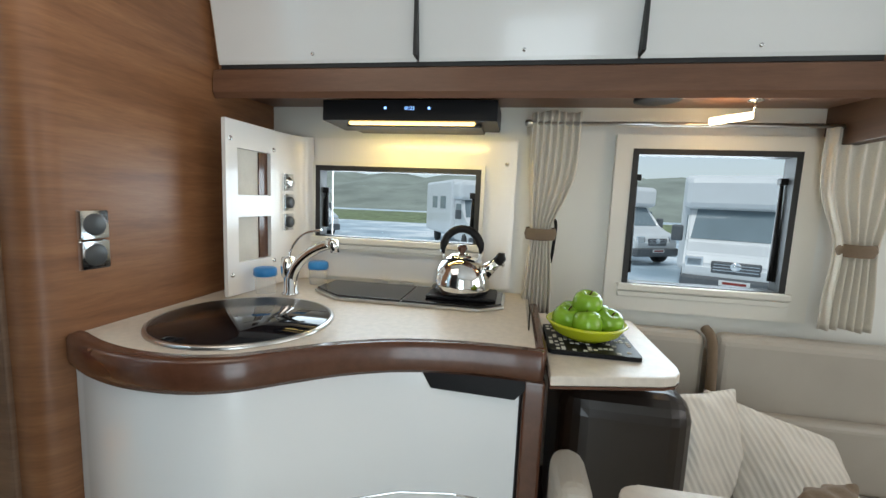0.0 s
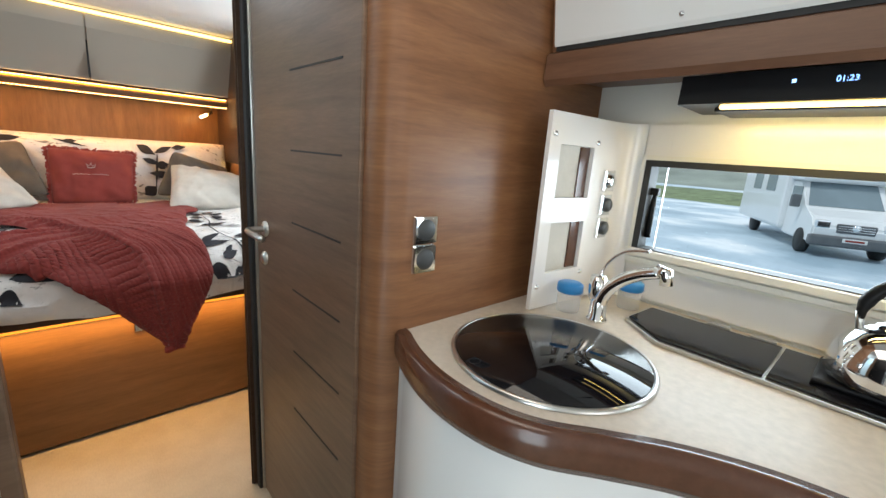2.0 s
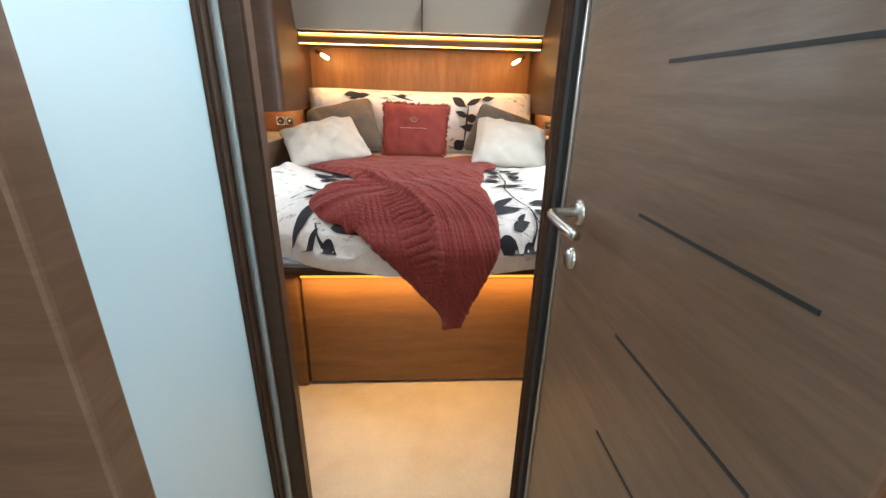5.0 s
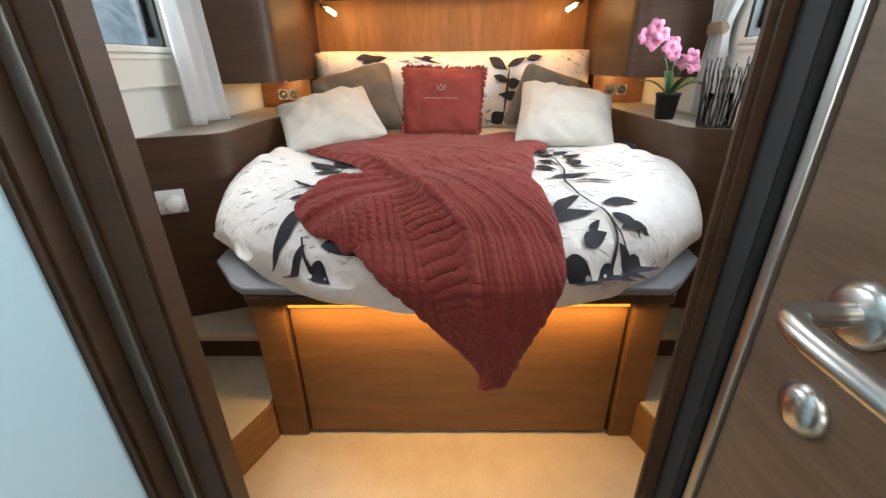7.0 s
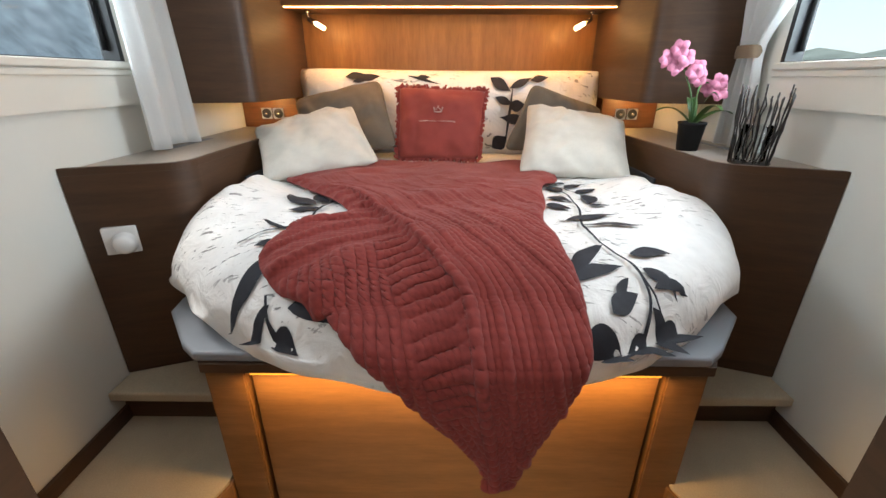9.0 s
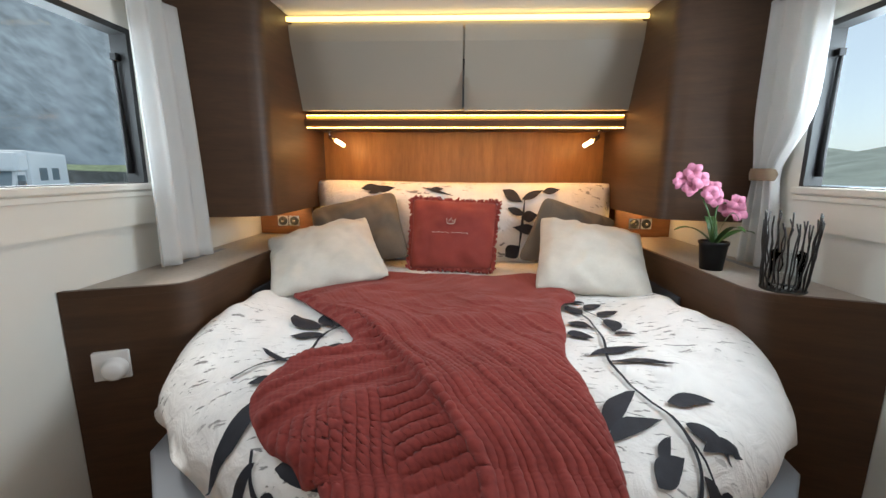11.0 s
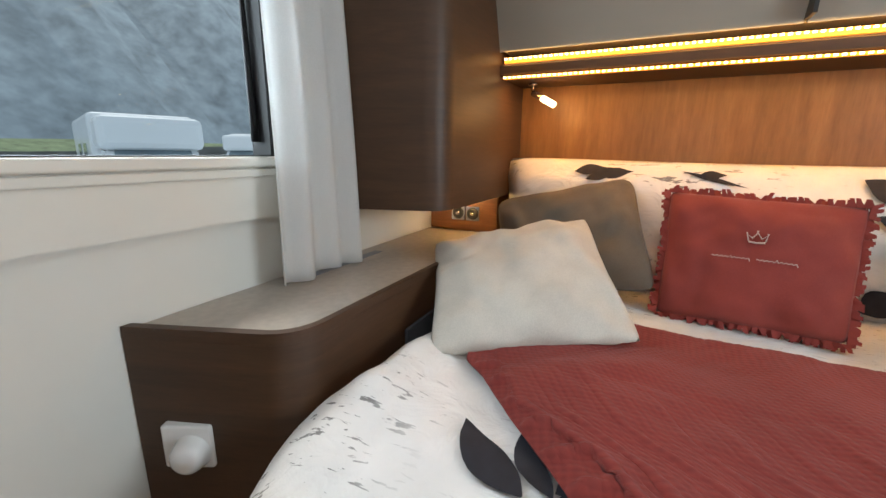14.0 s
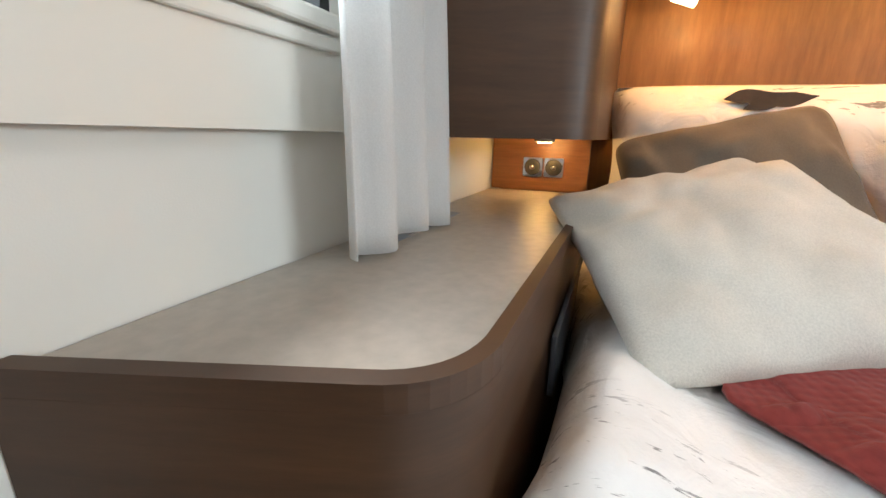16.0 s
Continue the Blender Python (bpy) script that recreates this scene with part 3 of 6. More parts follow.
def socket_pair(name, cx, cy, z, axis, group, vertical=False, second=MINT):
    """Two chrome-framed inserts on a panel. axis 'x': they face +x."""
    root = None
    for k in (-0.5, 0.5):
        dy, dz = (0, k * 0.064) if vertical else (k * 0.06, 0)
        e = 0.0315 if vertical else 0.029
        p = rounded(-e, -e, e, e, 0.004)
        m = pose(cx, cy + dy, z + dz, 90, 0, 90)
        bm = bmesh.new()
        lo = [bm.verts.new(m @ Vector((x, y, 0))) for x, y in p]
        hi = [bm.verts.new(m @ Vector((x * 0.92, y * 0.92, 0.007))) for x, y in p]
        bm.faces.new(hi)
        for i in range(len(p)):
            bm.faces.new((lo[i], lo[(i + 1) % len(p)], hi[(i + 1) % len(p)], hi[i]))
        ob = from_bm(name if root is None else "frame", bm, CHROME, False, root)
        if root is None:
            root = ob
        lathe("insert", [(0, 0.011), (0.019, 0.011), (0.023, 0.009), (0.024, 0.005)], second, m, root, 24)
        if not vertical:
            lathe("pin", [(0, 0.016), (0.007, 0.016), (0.008, 0.012)], CHROME, m, root, 16)
    return tagged(root, "chrome-framed power socket pair with dark round inserts", "socket", group)


socket_pair("power_socket", -3.204, 0.155, 1.165, "x", "bedside sockets")
socket_pair("power_socket", -3.204, 1.965, 1.165, "x", "bedside sockets")
PLACE[0] = KITCHEN
socket_pair("power_socket", -0.429, 1.468, 1.194, "x", "kitchen sockets", True)
PLACE[0] = BEDROOM

# overhead cabinets across the rear
oh = extrude_y("overhead_cabinet", [(-3.30, 1.70), (-3.07, 1.70), (-2.965, 1.965), (-2.955, CEIL - 0.004), (-3.30, CEIL - 0.004)], 0.325, 1.795, CREAM_PANEL)
tagged(oh, "cream-fronted overhead cabinet with two slanted doors above bed", "cabinet")
for y0, y1 in ((0.305, 1.055), (1.063, 1.815)):
    extrude_y("door", [(-3.068, 1.698), (-3.052, 1.694), (-2.948, 1.962), (-2.938, 2.028), (-2.953, 2.03), (-2.962, 1.966)], y0, y1, CREAM_PANEL, oh)
boxes("gap_strip", [((-3.05, 1.055, 1.70), (-2.99, 1.063, 1.95))], RUBBER, 0, oh)
shelf = extrude_y("led_shelf", [(-3.32, 1.625), (-3.07, 1.625), (-3.06, 1.632), (-3.058, 1.655), (-3.065, 1.662), (-3.32, 1.662)], 0.30, 1.82, WALNUT_DARK)
tagged(shelf, "dark walnut shelf edged with warm light strips", "shelf")


def led_row(name, parent, y0, y1, x, z, mat, n=96):
    """A strip of small light chips."""
    bm = bmesh.new()
    for i in range(n):
        y = y0 + (y1 - y0) * i / (n - 1)
        add_box(bm, (x - 0.004, y - 0.004, z - 0.0022), (x + 0.004, y + 0.004, z + 0.0022))
    return tagged(from_bm(name, bm, mat, False, parent), kind="stuff")


box("light_strip", (-3.075, 0.33, 1.618), (-3.06, 1.79, 1.6245), LED_AMBER, 0, shelf)
led_row("light_chips", shelf, 0.335, 1.785, -3.059, 1.621, LED_WARM)
box("light_strip", (-3.08, 0.33, 1.664), (-3.064, 1.79, 1.679), LED_AMBER, 0, shelf)
led_row("light_chips", shelf, 0.335, 1.785, -3.0625, 1.6755, LED_WARM)
cl = box("ceiling_light_strip", (-2.935, 0.30, 2.035), (-2.92, 1.82, 2.052), LED_YELLOW, 0.002)
tagged(cl, "yellow light strip along the ceiling edge", "light strip")


def reading_lamp(y, s):
    """Small chrome swivel spot under the shelf; s: direction it leans along y."""
    root = lathe("reading_lamp", [(0, 0), (0.016, 0), (0.016, 0.006), (0, 0.006)], CHROME, pose(-3.22, y, 1.619))
    tube("arm", [(-3.22, y, 1.62), (-3.22, y, 1.598), (-3.21, y + s * 0.012, 1.588)], 0.004, CHROME, root)
    a, b = Vector((-3.215, y + s * 0.004, 1.592)), Vector((-3.17, y + s * 0.085, 1.548))
    tube("lamp_body", [a, a.lerp(b, 0.2), a.lerp(b, 0.45)], 0.011, CHROME, root, 14)
    tube("lamp_tube", [a.lerp(b, 0.4), a.lerp(b, 0.8), b], 0.010, LED_SPOT, root, 14)
    return tagged(root, "small chrome reading lamp with glowing tube", "lamp", "reading lamps")


reading_lamp(0.385, 1)
reading_lamp(1.735, -1)

# ---- bed ----
base = boxes("bed", [((-3.1, 0.47, 0.136), (-1.835, 1.68, 0.675)), ((-1.835, 0.457, 0.136), (-1.80, 0.556, 0.675)), ((-1.835, 1.59, 0.136), (-1.80, 1.69, 0.675))], BASE_WOOD, 0.004)
tagged(base, "made double bed with walnut base, printed duvet and grey platform", "bed")
box("base_panel", (-1.825, 0.568, 0.15), (-1.81, 1.578, 0.655), BASE_WOOD, 0.004, base)
box("light_strip", (-1.81, 0.57, 0.660), (-1.80, 1.575, 0.667), LED_AMBER, 0, base)
box("push_latch", (-1.81, 1.05, 0.58), (-1.80, 1.095, 0.612), CHROME, 0.003, base)
prism("platform_rail", [(-3.1, 0.43), (-1.83, 0.43), (-1.785, 0.46), (-1.785, 1.69), (-1.83, 1.72), (-3.1, 1.72)], 0.676, 0.704, WALNUT_DARK, 0.003, base)
plat = [(-3.2, 0.285), (-2.26, 0.285), (-2.05, 0.27), (-1.98, 0.28), (-1.83, 0.40), (-1.79, 0.45), (-1.78, 1.67), (-1.82, 1.72), (-1.97, 1.85), (-2.05, 1.86), (-2.26, 1.835), (-3.2, 1.835)]
prism("platform", plat, 0.705, 0.732, GREY_BOARD, 0.008, base)

OUT = [(-3.18, 0.33), (-2.7, 0.31), (-2.32, 0.30), (-2.19, 0.25), (-2.06, 0.252), (-1.93, 0.37), (-1.79, 0.55), (-1.69, 0.78), (-1.655, 1.05), (-1.675, 1.33), (-1.77, 1.55), (-1.89, 1.74), (-2.03, 1.875), (-2.18, 1.915), (-2.32, 1.84), (-2.7, 1.815), (-3.18, 1.80)]
RIM = [(p.x, p.y) for p in smooth_path([(x, y, 0) for x, y in OUT], 14, True)]
BC = Vector((-2.45, 1.06))


def rim_ratio(x, y):
    """How far out towards the rim of the bed a place lies, 0 to 1."""
    d = Vector((x, y)) - BC
    if d.length < 1e-6:
        return 0.0
    best = 0.0
    for i in range(len(RIM)):
        (ax, ay), (bx, by) = RIM[i], RIM[(i + 1) % len(RIM)]
        ex, ey = bx - ax, by - ay
        den = d.x * ey - d.y * ex
        if abs(den) < 1e-9:
            continue
        s = ((ax - BC.x) * ey - (ay - BC.y) * ex) / den
        u = ((ax - BC.x) * d.y - (ay - BC.y) * d.x) / den
        if s > 0 and 0 <= u <= 1:
            best = max(best, 1 / s)
    return best


def bed_z(x, y):
    r = min(rim_ratio(x, y), 1.0)
    lift = 0.982 - 0.03 * max(0.0, (x + 2.2) / 0.5)
    e = 8 + 22 * min(1.0, max(0.0, (-2.08 - x) / 0.2))
    lift += 0.032 * math.exp(-((x + 2.36) / 0.2) ** 2) * (math.exp(-((y - 0.37) / 0.1) ** 2) + math.exp(-((y - 1.75) / 0.1) ** 2))
    z = 0.79 + (lift - 0.79) * (1 - r ** e) ** 0.5
    w = noise.noise((x * 5, y * 5, 0.3)) * 0.012 + noise.noise((x * 13 + y * 4, y * 9, 1.7)) * 0.008 + (0.012 * r ** 3) * (1 - abs(noise.noise((x * 7, y * 7, 2.2)) * 2)) - 0.006 * abs(noise.noise((x * 22, y * 17, 5.1))) + 0.009 * max(0.0, 0.35 - abs(noise.noise((x * 6 + 3 * y, y * 3.4, 7.3)))) - 0.005 * abs(noise.noise((x * 9 - 14 * y, y * 5, 9.9)))
    return z + w * (1.0 if r < 0.97 else 0.4)


def duvet():
    vs, fs = [(BC.x, BC.y, bed_z(BC.x, BC.y))], []
    rings = [0.1, 0.2, 0.28, 0.34, 0.39, 0.44, 0.48, 0.52, 0.56, 0.59, 0.62, 0.65, 0.68, 0.70, 0.72, 0.74, 0.76, 0.78, 0.80, 0.82, 0.84, 0.86, 0.88, 0.90, 0.918, 0.935, 0.95, 0.962, 0.975, 0.985, 0.993, 1.0]
    n = len(RIM)
    for r in rings:
        for i, (x, y) in enumerate(RIM):
            rr = r * (1 + 0.028 * r ** 6 * noise.noise((x * 6, y * 6, 3 * r)))
            px, py = BC.x + rr * (x - BC.x), BC.y + rr * (y - BC.y)
            vs.append((px, py, bed_z(px, py)))
    for x, y in RIM:
        k = 0.955 + 0.022 * min(1.0, max(0.0, (x + 2.0) / 0.2)) + 0.014 * noise.noise((x * 9, y * 9, 4))
        vs.append((BC.x + k * (x - BC.x), BC.y + k * (y - BC.y), 0.742 - 0.022 * min(1.0, max(0.0, (x + 2.0) / 0.2)) + 0.010 * noise.noise((x * 7, y * 7, 0))))
    for i in range(n):
        fs.append((0, 1 + i, 1 + (i + 1) % n))
    for j in range(len(rings)):
        for i in range(n):
            a, b = 1 + j * n, 1 + (j + 1) * n
            fs.append((a + i, b + i, b + (i + 1) % n, a + (i + 1) % n))
    ob = make("duvet", vs, fs, DUVET, True, base)
    ob["label"] = "white cotton duvet printed with black leaf sprigs"
    return ob


duvet()


def printed(points, width, closed_tip=True):
    """A printed sprig stroke that lies on the duvet: points in plan, width in metres at its widest."""
    p = [Vector((x, y, 0)) for x, y in points]
    p = smooth_path(p, 6)
    vs, fs = [], []
    n = len(p)
    for i, c in enumerate(p):
        d = (p[min(i + 1, n - 1)] - p[max(i - 1, 0)])
        side = Vector((-d.y, d.x, 0)).normalized()
        t = i / (n - 1)
        w = width * (1.12 * math.sin(math.pi * min(max(t, 0.02), 0.98) ** 0.85) ** 1.25 if closed_tip else 1.0) * 0.5
        for k in (-1, -0.33, 0.33, 1):
            q = c + side * w * k
            vs.append((q.x, q.y, bed_z(q.x, q.y) + 0.007))
    for i in range(n - 1):
        for k in range(3):
            a = i * 4 + k
            fs.append((a, a + 1, a + 5, a + 4))
    make("printed_leaf", vs, fs, PRINT, True, base)


def sprig(stem, leaves, w=0.007):
    printed(stem, w, False)
    for x0, y0, x1, y1, wd in leaves:
        bx, by = 0.07 * (y0 - y1), 0.07 * (x1 - x0)
        printed([(x0, y0), ((x0 + x1) / 2 + bx, (y0 + y1) / 2 + by), (x1, y1)], wd)


# sprig on one side of the throw: a long curving stem with leaves
sprig([(-2.43, 1.404), (-2.308, 1.428), (-2.16, 1.438), (-2.03, 1.41), (-1.926, 1.423), (-1.853, 1.476), (-1.785, 1.495), (-1.735, 1.475), (-1.70, 1.436), (-1.68, 1.382)],
      [(-1.896, 1.487, -1.913, 1.595, 0.030), (-1.798, 1.325, -1.911, 1.425, 0.036), (-1.784, 1.325, -1.847, 1.454, 0.026), (-1.728, 1.396, -1.785, 1.468, 0.036), (-1.839, 1.495, -1.801, 1.568, 0.030),
       (-1.770, 1.498, -1.705, 1.560, 0.032), (-1.683, 1.330, -1.698, 1.420, 0.024), (-1.72, 1.475, -1.70, 1.53, 0.022), (-1.675, 1.365, -1.685, 1.440, 0.018), (-1.672, 1.265, -1.674, 1.320, 0.018),
       (-2.050, 1.372, -2.101, 1.537, 0.026), (-2.020, 1.409, -2.014, 1.568, 0.022)])
sprig([(-1.853, 1.476), (-1.775, 1.515), (-1.73, 1.55)], [(-1.80, 1.51, -1.82, 1.60, 0.020), (-1.742, 1.505, -1.770, 1.625, 0.026), (-1.705, 1.430, -1.722, 1.525, 0.024), (-1.765, 1.42, -1.815, 1.455, 0.020)], 0.005)
sprig([(-2.38, 1.44), (-2.29, 1.475), (-2.2, 1.485)],
      [(-2.469, 1.425, -2.440, 1.473, 0.034), (-2.371, 1.455, -2.434, 1.528, 0.036), (-2.315, 1.476, -2.348, 1.550, 0.038), (-2.286, 1.494, -2.202, 1.489, 0.046), (-2.186, 1.480, -2.191, 1.545, 0.018),
       (-2.228, 1.361, -2.210, 1.435, 0.034), (-2.168, 1.345, -2.148, 1.414, 0.034), (-2.401, 1.400, -2.307, 1.422, 0.045)], 0.006)
# sprig on the other side
sprig([(-1.955, 0.52), (-2.007, 0.62), (-2.044, 0.674), (-2.116, 0.689), (-2.196, 0.722)],
      [(-2.153, 0.666, -2.262, 0.550, 0.056), (-2.116, 0.689, -2.112, 0.599, 0.034), (-2.166, 0.700, -2.274, 0.635, 0.036), (-2.230, 0.735, -2.175, 0.702, 0.040), (-2.041, 0.704, -2.076, 0.773, 0.034),
       (-1.994, 0.655, -2.057, 0.546, 0.013), (-1.871, 0.628, -1.774, 0.556, 0.044), (-1.910, 0.584, -1.918, 0.651, 0.018)])
sprig([(-1.78, 0.655), (-1.742, 0.668), (-1.715, 0.70), (-1.695, 0.735)],
      [(-1.763, 0.667, -1.732, 0.600, 0.022), (-1.745, 0.715, -1.70, 0.842, 0.036), (-1.722, 0.675, -1.690, 0.745, 0.020)], 0.006)


def throw():
    """Knitted throw laid along the bed, its tip hanging over the foot."""
    rows = [(-2.70, 0.74, 1.44), (-2.47, 0.49, 1.45), (-2.39, 0.53, 1.385), (-2.27, 0.63, 1.35), (-2.15, 0.735, 1.335), (-2.066, 0.785, 1.31), (-2.0, 0.735, 1.298), (-1.937, 0.65, 1.308),
            (-1.864, 0.62, 1.318), (-1.79, 0.67, 1.325), (-1.71, 0.785, 1.328)]
    drop = [(0.86, 0.87, 1.322), (0.80, 0.945, 1.302), (0.74, 1.0, 1.272), (0.68, 1.05, 1.242), (0.63, 1.095, 1.214), (0.585, 1.13, 1.19), (0.56, 1.15, 1.175)]
    ctrl = [(x, a, b, None) for x, a, b in rows] + [(-1.60, a, b, z) for z, a, b in drop]
    lefts = smooth_path([(c[0], c[1], 0) for c in ctrl], 5)
    rights = smooth_path([(c[0], c[2], 0) for c in ctrl], 5)
    nb = len(rows)
    coarse, total = 44, len(lefts)
    pos, flat = np.zeros((total, coarse + 1, 3)), np.zeros((total, coarse + 1, 2))
    for i in range(total):
        s = i / 5
        for k in range(coarse + 1):
            u = k / coarse
            x = lefts[i].x + u * (rights[i].x - lefts[i].x)
            y = lefts[i].y + u * (rights[i].y - lefts[i].y)
            edge = -0.012 * (1 - min(1.0, min(u, 1 - u) / 0.04))
            if s <= nb - 1:
                z = bed_z(x, y) + 0.024 + edge
            else:
                q = s - (nb - 1)
                j = min(int(q), len(drop) - 1)
                zs = [bed_z(-1.71, y) + 0.024] + [v[0] for v in drop]
                z = zs[j] + (zs[min(j + 1, len(drop))] - zs[j]) * (q - j)
                bulge = math.sin(min(1.0, q / 6) * math.pi) * 0.012
                x = -1.71 + 0.105 * math.sin(min(1.0, q / 1.6) * math.pi / 2) + bulge
                x -= 0.5 * max(0, (abs(u - 0.5) - 0.3)) ** 2
            pos[i, k] = x, y, z
            flat[i, k] = (x if s <= nb - 1 else -1.71 + (0.93 - z)), y
    # finer rows and columns, with the knitted ribs raised on them
    nr, nc = 380, 230

    def finer(g):
        a, b = np.linspace(0, total - 1, nr), np.linspace(0, coarse, nc)
        i0, k0 = np.minimum(a.astype(int), total - 2), np.minimum(b.astype(int), coarse - 1)
        fa, fb = (a - i0)[:, None, None], (b - k0)[None, :, None]
        g0 = g[i0] * (1 - fa) + g[i0 + 1] * fa
        return g0[:, k0] * (1 - fb) + g0[:, k0 + 1] * fb

    p, f = finer(pos), finer(flat)
    du, dv = np.gradient(p, axis=0), np.gradient(p, axis=1)
    nrm = np.cross(du, dv)
    nrm /= np.linalg.norm(nrm, axis=2, keepdims=True) + 1e-9
    nrm *= np.where(nrm[..., 2:] + 0.5 * nrm[..., :1] < 0, -1, 1)
    a, y = f[..., 0], f[..., 1]
    spine = np.interp(a, [-2.6, -2.31, -2.228, -1.988, -1.82, -1.726, -1.62, -1.4, -1.2], [0.45, 0.62, 0.745, 0.904, 1.013, 1.075, 1.105, 1.14, 1.16])
    d = y - spine
    wob = 0.002 * np.sin(23 * a + 11 * y) + 0.001 * np.sin(53 * y - 29 * a)

    def ribs(c, step, along, stitch=0.014):
        """Rounded ribs across c with slanted stitches along them."""
        r = np.abs(np.sin(np.pi * (c + wob) / step)) ** 0.7
        v = 0.5 + 0.5 * np.sin(2 * np.pi * (along / stitch + 0.5 * np.cos(2 * np.pi * c / step)))
        return 0.72 * r + 0.28 * v * r

    def rows_of(c, step, along, width=0.007):
        """Braided rows at every step of c."""
        e = (c + wob) % step - step / 2
        tw = 0.5 + 0.5 * np.sin(2 * np.pi * along / 0.028 + np.sign(e))
        return np.exp(-(e / width) ** 2) * (0.55 + 0.45 * tw)

    fine_right = ribs(d, 0.017, a) * np.clip((a + 2.12) / 0.3, 0.16, 1.0)
    right_h = 0.0075 * fine_right + 0.007 * rows_of(d - 0.02, 0.082, a) * np.clip((a + 2.45) / 0.3, 0.15, 1)
    q = a + 0.42 * (y - 0.85)
    upper = 0.0012 * ribs(y, 0.012, a) + 0.012 * rows_of(q + 0.01, 0.066, y, 0.009)
    fan = 0.010 * ribs(y - 0.30 * a, 0.024, a)
    cross = 0.0105 * ribs(a + 0.28 * y, 0.026, y)
    low = 0.008 * ribs(y - 0.55 * a, 0.022, a)
    t1 = np.clip((q + 1.855) / 0.02, 0, 1)
    t2 = np.clip((y - 0.90 - 0.5 * (a + 1.80)) / 0.02, 0, 1) * t1
    t3 = np.clip((a - 0.3 * (1.05 - y) + 1.53) / 0.03, 0, 1)
    left_h = upper * (1 - t1) + fan * t1
    left_h = left_h * (1 - t2) + cross * t2
    left_h = left_h * (1 - t3) + low * np.clip((-1.30 - a) / 0.12, 0.25, 1) * t3
    side = np.clip(d / 0.012 + 0.5, 0, 1)
    h = left_h * (1 - side) + (right_h + 0.004) * side
    fold = np.clip((a + 2.35) / 0.25, 0, 1)
    h += fold * (0.014 * np.exp(-(d / 0.016) ** 2) * (0.8 + 0.2 * np.sin(2 * np.pi * a / 0.02)) + 0.010 * np.exp(-(np.maximum(d, 0) / 0.07) ** 2) * (d > 0))
    h += 0.004 * np.sin(14 * y + 9 * a) * np.sin(11 * a - 5 * y)
    h *= np.clip(np.minimum(np.arange(nc), np.arange(nc)[::-1]) / 6, 0.2, 1)[None, :]
    p = p + nrm * h[..., None]
    vs = p.reshape(-1, 3).tolist()
    uvs = np.stack([np.where(side > 0.5, d, y - 0.3 * a), a], -1).reshape(-1, 2).tolist()
    fs, cols, total = [], nc - 1, nr
    w = cols + 1
    for i in range(total - 1):
        for k in range(cols):
            a = i * w + k
            fs.append((a, a + 1, a + w + 1, a + w))
    ob = make("throw_blanket", vs, fs, KNIT, True, None, uvs)
    so = ob.modifiers.new("thick", 'SOLIDIFY')
    so.thickness, so.offset = 0.008, -1.0
    return tagged(ob, "red cable-knit wool throw draped over the bed", "blanket")


throw()


def cushion(name, center, right, up, thick, mat, label, category="cushion", group="", fringe=None, n=34):
    """A stuffed cushion from its centre and half-edge vectors."""
    c, r, u = Vector(center), Vector(right), Vector(up)
    return pillow(name, (c - r + u, c + r + u, c + r - u, c - r - u), thick, mat, label, category, group, fringe, n)


